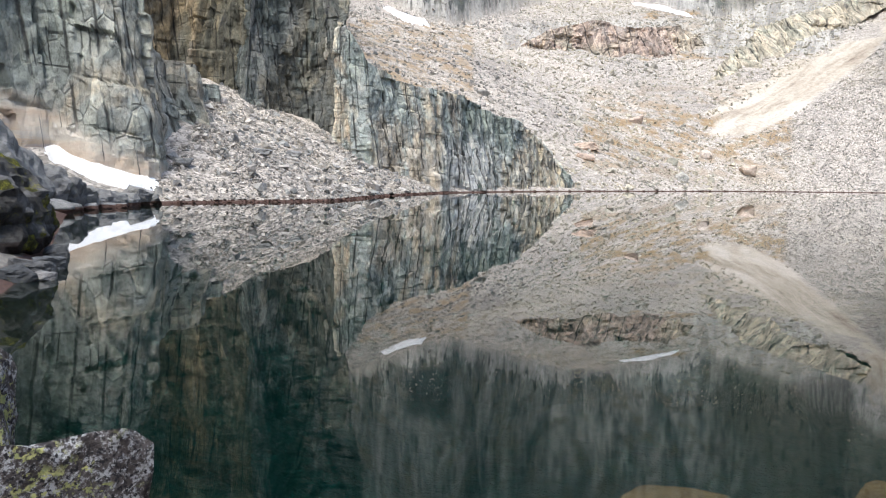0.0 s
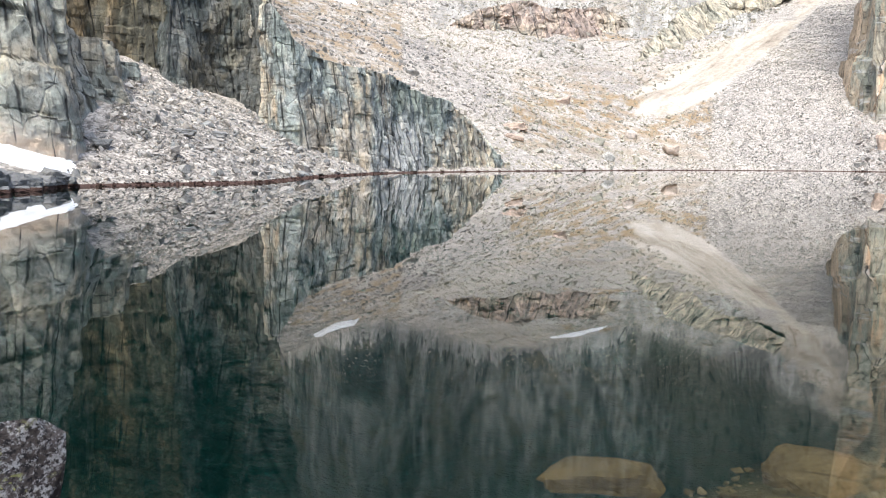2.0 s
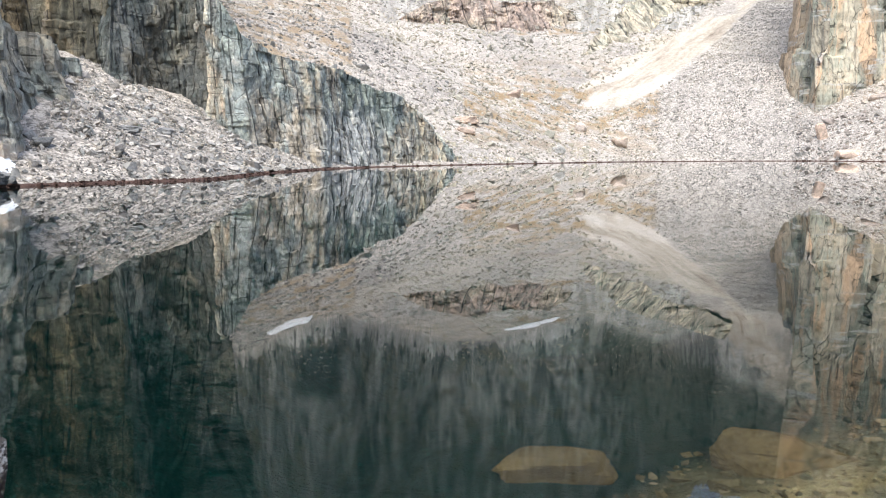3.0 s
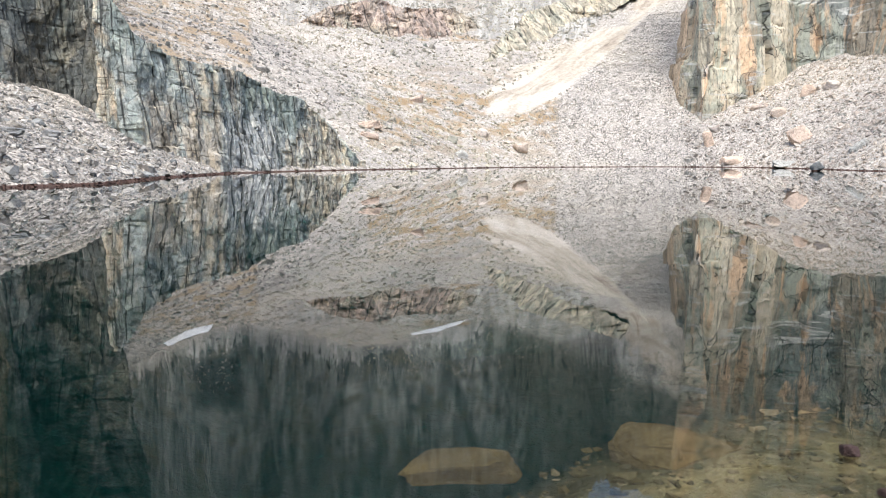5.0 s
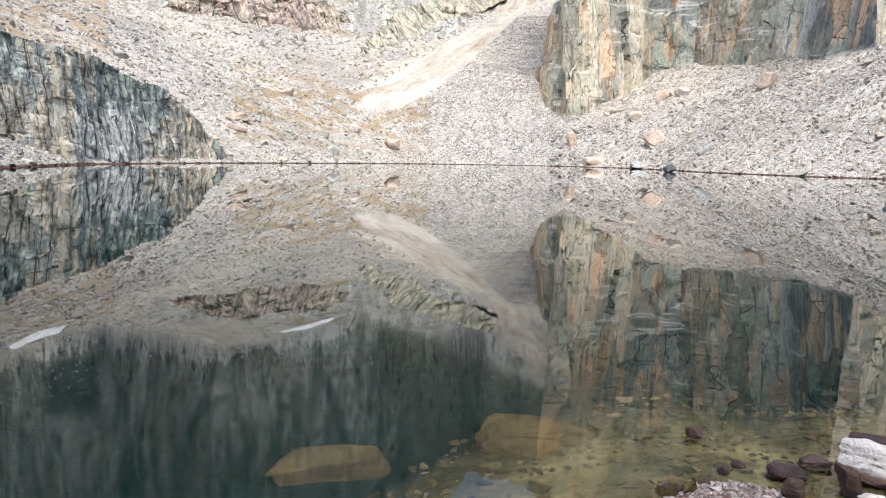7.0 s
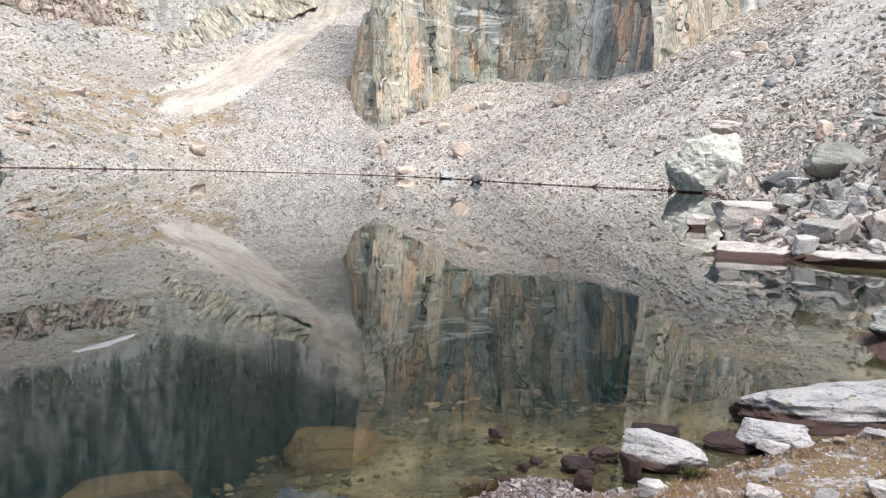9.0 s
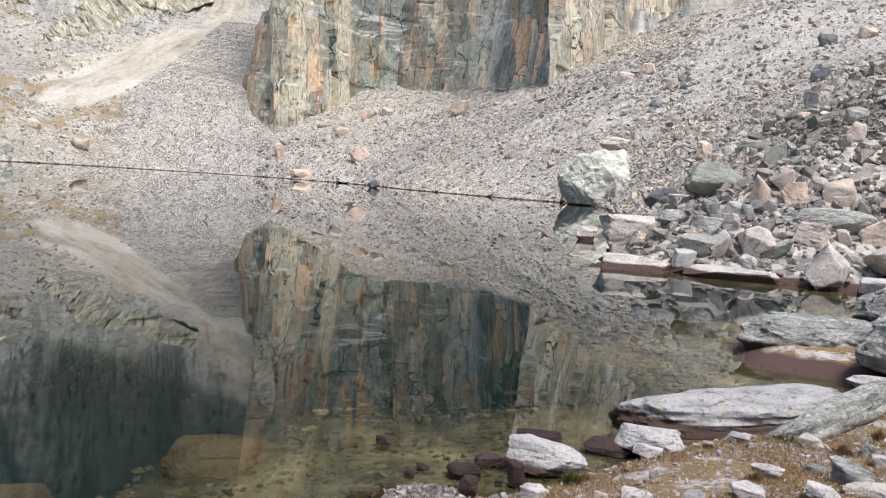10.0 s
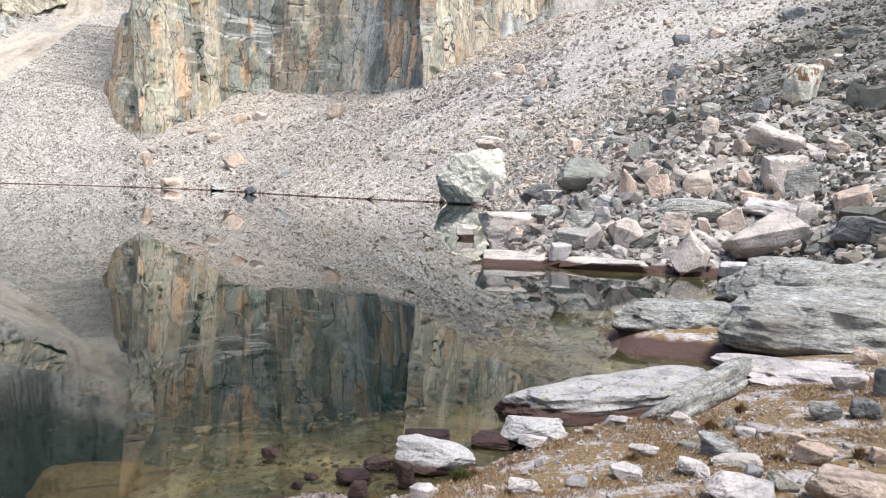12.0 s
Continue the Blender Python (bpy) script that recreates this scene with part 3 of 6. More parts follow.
def water_material():
    n = Net("clear_lake_water")
    n.put(n.bsdf.inputs["Base Color"], (0.74, 0.88, 0.80))
    n.bsdf.inputs["Transmission Weight"].default_value = 1.0
    n.bsdf.inputs["IOR"].default_value = 1.333
    n.bsdf.inputs["Roughness"].default_value = 0.0
    swell = n.noise(0.8, 2, 0.5, n.scaled(1, 1, 1))
    n.put(n.bsdf.inputs["Normal"], n.bump(swell, 0.00003, 0.5))
    return n.mat


m_water = water_material()


def snow_material():
    n = Net("old_snow")
    cups = n.noise(1.6, 4, 0.6)
    dirt = n.noise(0.7, 6, 0.7)
    col = n.ramp(dirt, (0.30, (0.62, 0.62, 0.62)), (0.52, (0.86, 0.88, 0.90)))
    return n.done(col, 0.6, n.bump(cups, 0.12, 0.8))


m_snow = snow_material()

# ---- plan: bearings in degrees to the right of the first view, metres from where the camera stands
EYE = 2.0
SHORE = [  # bearing, distance, steepness of the bank there
    (-26.0, 49.0, 0.30), (-23.0, 54.0, 0.30), (-20.0, 59.0, 0.50), (-16.0, 62.0, 0.50), (-12.0, 64.0, 0.50), (-8.0, 68.0, 0.50), (-5.6, 81.0, 0.50),
    (-4.0, 92.0, 0.50), (0.0, 116.0, 0.60), (4.0, 134.0, 0.60), (8.5, 153.0, 0.52), (12.5, 170.0, 0.46), (16.5, 188.0, 0.46), (20.6, 215.0, 0.46),
    (24.0, 228.0, 0.46), (30.0, 248.0, 0.58), (34.0, 250.0, 0.58), (38.0, 236.0, 0.58), (41.4, 205.0, 0.58), (44.0, 175.0, 0.58), (47.5, 160.0, 0.58),
    (51.0, 149.0, 0.58), (55.0, 145.0, 0.58), (57.5, 137.0, 0.75), (59.0, 110.0, 0.75), (59.8, 60.0, 0.75), (59.6, 30.0, 0.75), (59.2, 23.6, 0.60),
    (62.0, 22.6, 0.60), (71.0, 22.4, 0.60), (74.5, 22.0, 0.60), (78.5, 23.6, 0.60), (79.0, 19.0, 0.30), (77.0, 15.0, 0.20), (71.0, 13.2, 0.15), (68.6, 11.6, 0.15),
    (70.0, 10.4, 0.15), (76.0, 10.3, 0.15), (78.0, 10.1, 0.12), (76.5, 9.4, 0.12), (75.0, 8.0, 0.12), (72.0, 7.1, 0.12), (68.0, 6.7, 0.12), (64.0, 6.05, 0.12), (60.0, 5.4, 0.12), (57.0, 5.05, 0.12),
    (54.0, 4.9, 0.10), (49.0, 5.0, 0.06), (45.5, 4.9, 0.05), (43.0, 4.35, 0.06), (39.0, 3.5, 0.10), (25.0, 2.5, 0.25), (10.0, 2.1, 0.25), (-10.0, 2.0, 0.25), (-25.0, 2.1, 0.25),
    (-36.0, 2.6, 0.25), (-44.0, 4.0, 0.25), (-42.0, 7.0, 0.30), (-36.0, 10.0, 0.35), (-30.0, 15.0, 0.40), (-27.5, 21.0, 0.45), (-26.5, 35.0, 0.40),
]
RING = np.array([(r * math.sin(radians(a)), r * math.cos(radians(a))) for a, r, g in SHORE])
STEEP = np.array([g for a, r, g in SHORE])
WALL = np.array([  # bearing, distance at which the mountain wall begins, rise of its crest over distance
    (-180, 420, 0.10), (-120, 300, 0.12), (-80, 160, 0.30), (-45, 110, 0.52), (-25, 112, 0.56), (-14, 135, 0.60), (-8, 185, 0.60), (-4, 285, 0.54), (0, 305, 0.54), (5, 330, 0.54),
    (10, 365, 0.53), (16, 415, 0.52), (24, 450, 0.52), (28, 450, 0.445), (30.2, 450, 0.415), (32.3, 440, 0.43), (34, 430, 0.52), (40, 360, 0.60), (48, 310, 0.62), (56, 295, 0.62), (66, 330, 0.60), (90, 300, 0.45), (120, 380, 0.15), (180, 420, 0.10)])


RIM = np.array([  # bearing, slope of the line of sight to the lip of the scree bowl, where the headwall begins
    (-30, 0.300), (-8, 0.250), (-3.6, 0.214), (-1.3, 0.198), (1, 0.193), (5.8, 0.219), (9.1, 0.233), (12.5, 0.228), (16.75, 0.206), (18.9, 0.198),
    (22.8, 0.214), (25.75, 0.233), (27.9, 0.252), (32, 0.290), (36, 0.330)])


def wobble(x, y, scale, seed=0.0):
    """Cheap smooth noise of about -1 to 1 for whole arrays."""
    s, out, amp = scale, 0.0, 1.0
    for k in range(4):
        a = 1.7 * k + seed
        out = out + amp * np.sin(s * (x * math.cos(a) + y * math.sin(a)) + 2.1 * seed + k + 1.3 * np.sin(s * 0.7 * (y * math.cos(a + 1) - x * math.sin(a)) + 3 * k)) * np.cos(s * 0.8 * (y * math.cos(2 * a) - x * math.sin(2 * a)) + seed)
        s, amp = s * 1.93, amp * 0.55
    return out / 1.6


def lattice(i, j, k):
    v = np.sin(i * 127.1 + j * 311.7 + k * 74.7) * 43758.5453
    return v - np.floor(v)


def vnoise(x, y, z):
    """Value noise of -1 to 1."""
    xi, yi, zi = np.floor(x), np.floor(y), np.floor(z)
    a, b, c = x - xi, y - yi, z - zi
    a, b, c = a * a * (3 - 2 * a), b * b * (3 - 2 * b), c * c * (3 - 2 * c)
    out = 0.0
    for di in (0, 1):
        for dj in (0, 1):
            for dk in (0, 1):
                out = out + lattice(xi + di, yi + dj, zi + dk) * (a if di else 1 - a) * (b if dj else 1 - b) * (c if dk else 1 - c)
    return 2 * out - 1


def fbm(x, y, z, octaves=4, gain=0.5):
    out, amp = 0.0, 1.0
    for o in range(octaves):
        out = out + amp * vnoise(x + 17 * o, y - 9 * o, z + 5 * o)
        x, y, z, amp = x * 2.03, y * 2.03, z * 2.03, amp * gain
    return out


def shore_distance(x, y):
    """Metres from the water's edge (minus: inside the lake), and the bank's steepness."""
    best = np.full(x.shape, 1e9)
    inside = np.zeros(x.shape, bool)
    wsum, gsum = np.zeros(x.shape), np.zeros(x.shape)
    m = len(RING)
    for i in range(m):
        (ax, ay), (bx, by) = RING[i], RING[(i + 1) % m]
        ex, ey = bx - ax, by - ay
        k = np.clip(((x - ax) * ex + (y - ay) * ey) / (ex * ex + ey * ey), 0, 1)
        d = np.hypot(x - ax - k * ex, y - ay - k * ey)
        best = np.minimum(best, d)
        w = 1.0 / (d + 0.3) ** 3
        wsum += w
        gsum += w * (STEEP[i] * (1 - k) + STEEP[(i + 1) % m] * k)
        if ay != by:
            inside ^= ((ay > y) != (by > y)) & (x < ex * (y - ay) / ey + ax)
    return np.where(inside, -best, best), gsum / wsum


def slope_height(x, y, d, g):
    """The banks and screes that climb from the water's edge, before the walls."""
    out = np.maximum(d, 0)
    return g * out + np.minimum(0.02 * out, 1.5) * wobble(x, y, 0.09) + np.minimum(0.05 * out, 0.12) * wobble(x, y, 0.9, 2)


def lip_distances():
    """How far off the lip of the bowl lies on each bearing."""
    bs, r = np.arange(-12, 35.01, 0.5), np.arange(100, 520, 2.0)
    B, R = np.meshgrid(bs, r, indexing="ij")
    x, y = R * np.sin(np.radians(B)), R * np.cos(np.radians(B))
    over = slope_height(x, y, *shore_distance(x, y)) > EYE + np.interp(B, RIM[:, 0], RIM[:, 1]) * R
    far = np.where(over.any(1), r[over.argmax(1)], 420.0)
    return bs, np.convolve(np.pad(far, 4, mode="edge"), np.ones(9) / 9, "valid")


LIP = lip_distances()


def wall_start(b):
    """Where the mountain wall begins on a bearing."""
    return np.where((b > -12) & (b < 35), np.interp(b, *LIP), np.interp(b, WALL[:, 0], WALL[:, 1]))


def ground_height(x, y):
    x, y = np.asarray(x, float), np.asarray(y, float)
    d, g = shore_distance(x, y)
    r, b = np.hypot(x, y), np.degrees(np.arctan2(x, y))
    out = np.maximum(d, 0)
    land = slope_height(x, y, d, g)
    land = np.minimum(land, 0.75 + 0.1 * np.maximum(r - 9, 0)) * (r < 14) + land * (r >= 14)
    land = land + 0.16 * (1 - np.exp(-out / 0.30)) * (r < 16) * np.clip((b - 54) / 4, 0, 1) * np.clip(r - 2.5, 0, 1)
    bowl = (b > -12) & (b < 35)
    base = wall_start(b)
    start = base + 6 * fbm(b * 0.20, r * 0.02, 0 * b + 2, 3, 0.5) + 2.0 * fbm(b * 1.7, r * 0.01, 0 * b + 3, 3, 0.6)
    crest = np.interp(b, WALL[:, 0], WALL[:, 2]) * (base + np.where(bowl, 50, 70)) * (1 + 0.04 * fbm(b * 0.5, 0 * b, 0 * b + 7))
    lip = EYE + np.interp(b, RIM[:, 0], RIM[:, 1]) * base
    land = np.where(bowl, np.minimum(land, lip + 0.1 * np.maximum(r - base, 0)), np.minimum(land, 0.26 * start + 3) * (start < 400) + land * (start >= 400))
    up = np.clip(r - start, 0, 400)
    land = land + np.clip(up * (1.9 + 0.9 * fbm(b * 0.3, r * 0.05, 0 * b + 5, 3)), 0, np.maximum(crest - land, 0)) + 0.1 * np.maximum(up - 120, 0)
    into = np.maximum(-d, 0)
    bed = -(0.16 * into + 0.045 * into ** 2) - np.minimum(0.2, 0.1 * into) * (1 + wobble(x, y, 1.3, 3))
    return np.where(d > 0, land + 0.02, np.maximum(bed, -9.0))


def polar(b, r):
    a = np.radians(b)
    return r * np.sin(a), r * np.cos(a)


def meet(bearing, rise):
    """Where the ground comes up to the line of sight that leaves the eye on that bearing at that slope."""
    r = np.geomspace(3, 600, 1500)
    x, y = polar(bearing, r)
    z = ground_height(x, y)
    hit = np.nonzero(z > EYE + rise * r)[0]
    i = hit[0] if len(hit) else len(r) - 1
    return float(x[i]), float(y[i]), float(z[i])


# ---- building helpers
def mesh_of(name, verts, faces, material, smooth=False):
    """A mesh from arrays: verts (n, 3), faces (m, 3 or 4)."""
    verts, faces = np.asarray(verts, np.float32), np.asarray(faces, np.int32)
    me = bpy.data.meshes.new(name)
    k = faces.shape[1]
    me.vertices.add(len(verts))
    me.vertices.foreach_set("co", verts.ravel())
    me.loops.add(faces.size)
    me.loops.foreach_set("vertex_index", faces.ravel())
    me.polygons.add(len(faces))
    me.polygons.foreach_set("loop_start", np.arange(0, faces.size, k, dtype=np.int32))
    me.polygons.foreach_set("loop_total", np.full(len(faces), k, np.int32))
    me.polygons.foreach_set("use_smooth", np.full(len(faces), smooth, bool))
    me.materials.append(material)
    me.update(calc_edges=True)
    return me


def grid_faces(nu, nv):
    i = np.arange((nu - 1) * (nv - 1))
    a = (i // (nv - 1)) * nv + i % (nv - 1)
    return np.stack([a, a + nv, a + nv + 1, a + 1], 1)


def part(name, me, parent, label=""):
    ob = new(name, me)
    ob.parent = parent
    return tagged(ob, label)


def sphere(sub):
    bm = bmesh.new()
    bmesh.ops.create_icosphere(bm, subdivisions=sub, radius=1)
    v = np.array([p.co[:] for p in bm.verts])
    f = np.array([[p.index for p in q.verts] for q in bm.faces])
    bm.free()
    return v, f


SPHERES = {k: sphere(k) for k in (2, 3, 4, 5)}


def rock_shape(seed, sub=4, planes=16, soft=40.0, rough=0.05, boxy=0.55):
    """A broken block: a ball cut by random planes, edges a little worn, faces uneven. Fits into -1..1."""
    rng = np.random.default_rng(seed)
    u, f = SPHERES[sub]
    nrm = rng.normal(size=(planes, 3))
    axes = np.vstack([np.eye(3), -np.eye(3)]) + rng.normal(scale=0.16, size=(6, 3))
    nrm = np.vstack([axes, nrm])
    nrm /= np.linalg.norm(nrm, axis=1, keepdims=True)
    off = np.concatenate([np.full(6, boxy) * rng.uniform(0.85, 1.1, 6), rng.uniform(0.66, 0.95, planes)])
    q = np.maximum(u @ nrm.T, 1e-3) / off
    r = 1.0 / (q ** soft).sum(1) ** (1.0 / soft)
    v = u * r[:, None]
    c = seed % 97
    big = fbm(v[:, 0] * 1.6 + c, v[:, 1] * 1.6, v[:, 2] * 1.6 - c, 5, 0.55)
    ridge = np.abs(fbm(v[:, 0] * 3.1 - c, v[:, 1] * 3.1 + c, v[:, 2] * 4.5, 3, 0.5))
    v = v * (1 + rough * 1.6 * big - rough * 1.2 * ridge)[:, None]
    lo, hi = v.min(0), v.max(0)
    return (v - (lo + hi) / 2) / ((hi - lo) / 2), f


def chip_shape(seed):
    """A small angular stone of few faces."""
    rng = np.random.default_rng(seed)
    bm = bmesh.new()
    corner = np.array([(a, b, c) for a in (-1, 1) for b in (-1, 1) for c in (-1, 1)], float)
    p = corner * rng.uniform(0.2, 0.95, (8, 3)) + rng.normal(scale=0.14, size=(8, 3))
    for c in p:
        bm.verts.new(c)
    bmesh.ops.convex_hull(bm, input=bm.verts)
    bmesh.ops.delete(bm, geom=[v for v in bm.verts if not v.link_faces], context="VERTS")
    bmesh.ops.triangulate(bm, faces=bm.faces)
    bm.verts.index_update()
    out = np.array([v.co[:] for v in bm.verts]), np.array([[v.index for v in f.verts] for f in bm.faces])
    bm.free()
    return out


CHIPS = [chip_shape(s) for s in range(14)]


def turns(rng, n, tip=0.5):
    """n random turns: any heading, tipped by about that many radians."""
    h, a, b = rng.uniform(0, 6.283, n), rng.normal(0, tip, n), rng.normal(0, tip, n)
    m = np.zeros((n, 3, 3))
    ch, sh, ca, sa, cb, sb = np.cos(h), np.sin(h), np.cos(a), np.sin(a), np.cos(b), np.sin(b)
    m[:, 0, 0], m[:, 0, 1], m[:, 0, 2] = ch * cb, ch * sb * sa - sh * ca, ch * sb * ca + sh * sa
    m[:, 1, 0], m[:, 1, 1], m[:, 1, 2] = sh * cb, sh * sb * sa + ch * ca, sh * sb * ca - ch * sa
    m[:, 2, 0], m[:, 2, 1], m[:, 2, 2] = -sb, cb * sa, cb * ca
    return m


CHIP_MESHES = {}


def stones(name, x, y, z, size, material, seed, label, category="scree", flat=(0.45, 0.8), tip=0.45, sink=0.3, singles=0, single_material=None, slope=""):
    """Many loose stones in one mesh; the largest few hundred near the camera stay stones of their own under one slope."""
    rng = np.random.default_rng(seed)
    n = len(x)
    m = turns(rng, n, tip)
    dims = np.stack([size * rng.uniform(0.75, 1.15, n), size * rng.uniform(0.5, 0.95, n), size * rng.uniform(*flat, n)], 1) / 2
    which = rng.integers(0, len(CHIPS), n)
    spot = np.stack([x, y, z + dims[:, 2] * (1 - 2 * sink)], 1)
    alone = np.zeros(n, bool)
    if singles:
        alone[np.argsort(-size / np.hypot(x, y))[:singles]] = True
    vs, fs, base = [], [], 0
    for k, (cv, cf) in enumerate(CHIPS):
        i = np.nonzero((which == k) & ~alone)[0]
        if not len(i):
            continue
        p = np.einsum("nij,nvj->nvi", m[i], cv[None] * dims[i, None, :])
        p += spot[i][:, None, :]
        vs.append(p.reshape(-1, 3))
        fs.append((cf[None] + (base + np.arange(len(i)) * len(cv))[:, None, None]).reshape(-1, 3))
        base += len(i) * len(cv)
    ob = new(name, mesh_of(name, np.vstack(vs), np.vstack(fs), material))
    if not singles:
        return tagged(ob, label, category, kind="stuff")
    top = tagged(new(slope), label, category)
    ob.parent = top
    tagged(ob, kind="stuff")
    for i in np.nonzero(alone)[0]:
        key = (int(which[i]), single_material.name)
        if key not in CHIP_MESHES:
            CHIP_MESHES[key] = mesh_of("stone", *CHIPS[which[i]], single_material)
        one = part("stone", CHIP_MESHES[key], top)
        turn = Matrix(m[i].tolist()).to_4x4()
        one.matrix_world = Matrix.Translation(spot[i].tolist()) @ turn @ Matrix.Diagonal((*dims[i].tolist(), 1))
    return top


def spread(seed, n, b0, b1, r0, r1, keep, even=1.0):
    """n places on a sector of the plan where keep(x, y, b, r, z, d) holds; even=1: the same number on each square metre."""
    rng = np.random.default_rng(seed)
    xs = []
    got = 0
    while got < n:
        b = rng.uniform(b0, b1, n)
        u = rng.uniform(0, 1, n)
        r = (r0 ** (1 + even) + u * (r1 ** (1 + even) - r0 ** (1 + even))) ** (1 / (1 + even))
        x, y = polar(b, r)
        z = ground_height(x, y)
        d, _ = shore_distance(x, y)
        ok = keep(x, y, b, r, z, d)
        xs.append(np.stack([x, y, z, b, r, d], 1)[ok])
        got += ok.sum()
        if ok.sum() < n * 0.01:
            break
    return np.vstack(xs)[:n].T


# ---- ground: one sheet from the shore where the camera stands to the crests
def build_ground():
    b = np.concatenate([np.arange(-180, -48, 3.0), np.arange(-48, 98, 0.29), np.linspace(98, 180, 29)])
    r = np.concatenate([[0.0], np.geomspace(0.5, 60, 150), np.geomspace(60.8, 300, 150), np.geomspace(301.5, 560, 210), np.geomspace(580, 2600, 16)])
    B, R = np.meshgrid(b, r, indexing="ij")
    x, y = polar(B, R)
    z = ground_height(x, y)
    d, _ = shore_distance(x, y)
    fine = 0.35 * wobble(x, y, 1.1, 5) * np.clip(d / 10, 0, 1) * np.clip(R / 60, 0, 1)
    z = z + fine
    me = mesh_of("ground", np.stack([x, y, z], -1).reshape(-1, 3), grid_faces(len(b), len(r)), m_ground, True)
    # masks: turf, bare wall, pale slab
    start = wall_start(B)
    over = (z - EYE - np.interp(B, RIM[:, 0], RIM[:, 1]) * start - 1.0 + 1.5 * wobble(x, y, 0.15, 4)) / 2.0
    wall = np.clip(np.where((B > -12) & (B < 35), over - 0.06 * np.maximum(R - start - 60, 0), (R - start) / 4), 0, 1)
    rise = (z - EYE) / np.maximum(R, 1)
    left = np.interp(rise, [0.05, 0.062, 0.108, 0.160, 0.198, 0.30], [18.6, 17.7, 21.3, 26.1, 29.1, 33.5])
    right = np.interp(rise, [0.05, 0.068, 0.098, 0.152, 0.196, 0.30], [20.6, 22.8, 25.4, 28.8, 31.6, 35.0])
    ragged = 1.7 * fbm(x * 0.05, y * 0.05, z * 0.03, 5, 0.65) - 0.6
    slab = ((B + ragged > left) & (B < right + 0.15 * ragged) & (rise > 0.058) & (R > 200)).astype(float) * (1 - wall)
    turf = ((B > 10) & (B < 24) & (R > 180)).astype(float) * np.clip(1.4 - np.abs(rise - 0.06) / 0.05, 0, 1)
    turf = np.maximum(turf, ((B > 14) & (B < 21) & (rise > 0.15) & (rise < 0.21)).astype(float))
    turf = np.maximum(turf, ((B > -12) & (B < 2) & (rise > 0.10) & (rise < 0.2) & (R > 90)).astype(float) * 0.8)
    band = ((B > 4) & (B < 20) & (rise + 0.012 * wobble(x, y, 0.08, 3) > 0.165) & (rise < 0.2) & (R > 250)).astype(float) * 0.55
    band = np.maximum(band, 0.8 * ((B > 18.2) & (B < left + 0.8 + ragged) & (rise + 0.010 * wobble(x, y, 0.09, 5) > 0.155) & (R > 250)))
    col = np.stack([turf, np.maximum(wall, band) * (1 - slab), slab, np.ones_like(x)], -1).reshape(-1, 4).astype(np.float32)
    me.color_attributes.new("kind", "FLOAT_COLOR", "POINT").data.foreach_set("color", col.ravel())
    above = z - EYE - np.interp(B, RIM[:, 0], RIM[:, 1]) * start
    foot = np.clip(1.3 - above / (13 + 5 * fbm(B * 0.9, 0 * B, 0 * B + 4, 3)), 0, 1)
    # shade of an overhung block, painted on; the wall has no hollow here
    cave_shade = np.clip(3 - np.abs(B + 1.0 + 0.4 * wobble(x, z, 0.3, 2)) / 0.75, 0, 1) * np.clip((above - 12) / 4, 0, 1) * np.clip((43 - above + 3 * wobble(x, z, 0.2, 1)) / 5, 0, 1)
    # mask of the greener end, whose shade is part of the painted colour
    green = np.clip((B - 17 - above * 0.05) / 4, 0, 1) * np.clip(0.3 + above / 6, 0, 1)
    face = np.stack([foot, cave_shade, green, np.ones_like(x)], -1).reshape(-1, 4).astype(np.float32)
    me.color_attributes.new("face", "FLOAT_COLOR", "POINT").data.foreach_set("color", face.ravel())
    me.attributes.new("along", "FLOAT", "POINT").data.foreach_set("value", (B * 6.0).ravel().astype(np.float32))
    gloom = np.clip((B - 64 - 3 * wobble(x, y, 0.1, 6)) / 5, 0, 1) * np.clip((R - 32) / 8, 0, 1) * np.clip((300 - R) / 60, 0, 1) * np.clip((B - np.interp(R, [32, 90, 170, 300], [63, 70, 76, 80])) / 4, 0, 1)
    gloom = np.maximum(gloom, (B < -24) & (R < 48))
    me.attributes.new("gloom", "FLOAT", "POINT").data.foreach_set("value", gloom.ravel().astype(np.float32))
    near = np.clip((15.5 - R) / 1.5, 0, 1) * (d > -0.05) * np.clip(np.abs(B + 46 + 8 * wobble(x, y, 0.5, 3)) / 6 - 4, 0, 1)
    me.attributes.new("bank", "FLOAT", "POINT").data.foreach_set("value", near.ravel().astype(np.float32))
    tagged(new("ground", me), "pinkish-grey mountain ground of scree, turf and bare rock round a lake", "ground", kind="structure")


build_ground()

# ---- the lake: a still sheet that runs under its banks
lake = new("water", mesh_of("water", [(-70, -6, 0), (260, -6, 0), (260, 330, 0), (-70, 330, 0)], [(0, 1, 2, 3)], m_water))
lake.visible_shadow = False
tagged(lake, "still clear green mountain lake mirroring the cliffs", "lake", kind="structure")


# ---- cliffs
def hash2(a, b, seed):
    v = np.sin(a * 127.1 + b * 311.7 + seed * 74.7) * 43758.5453
    return v - np.floor(v)


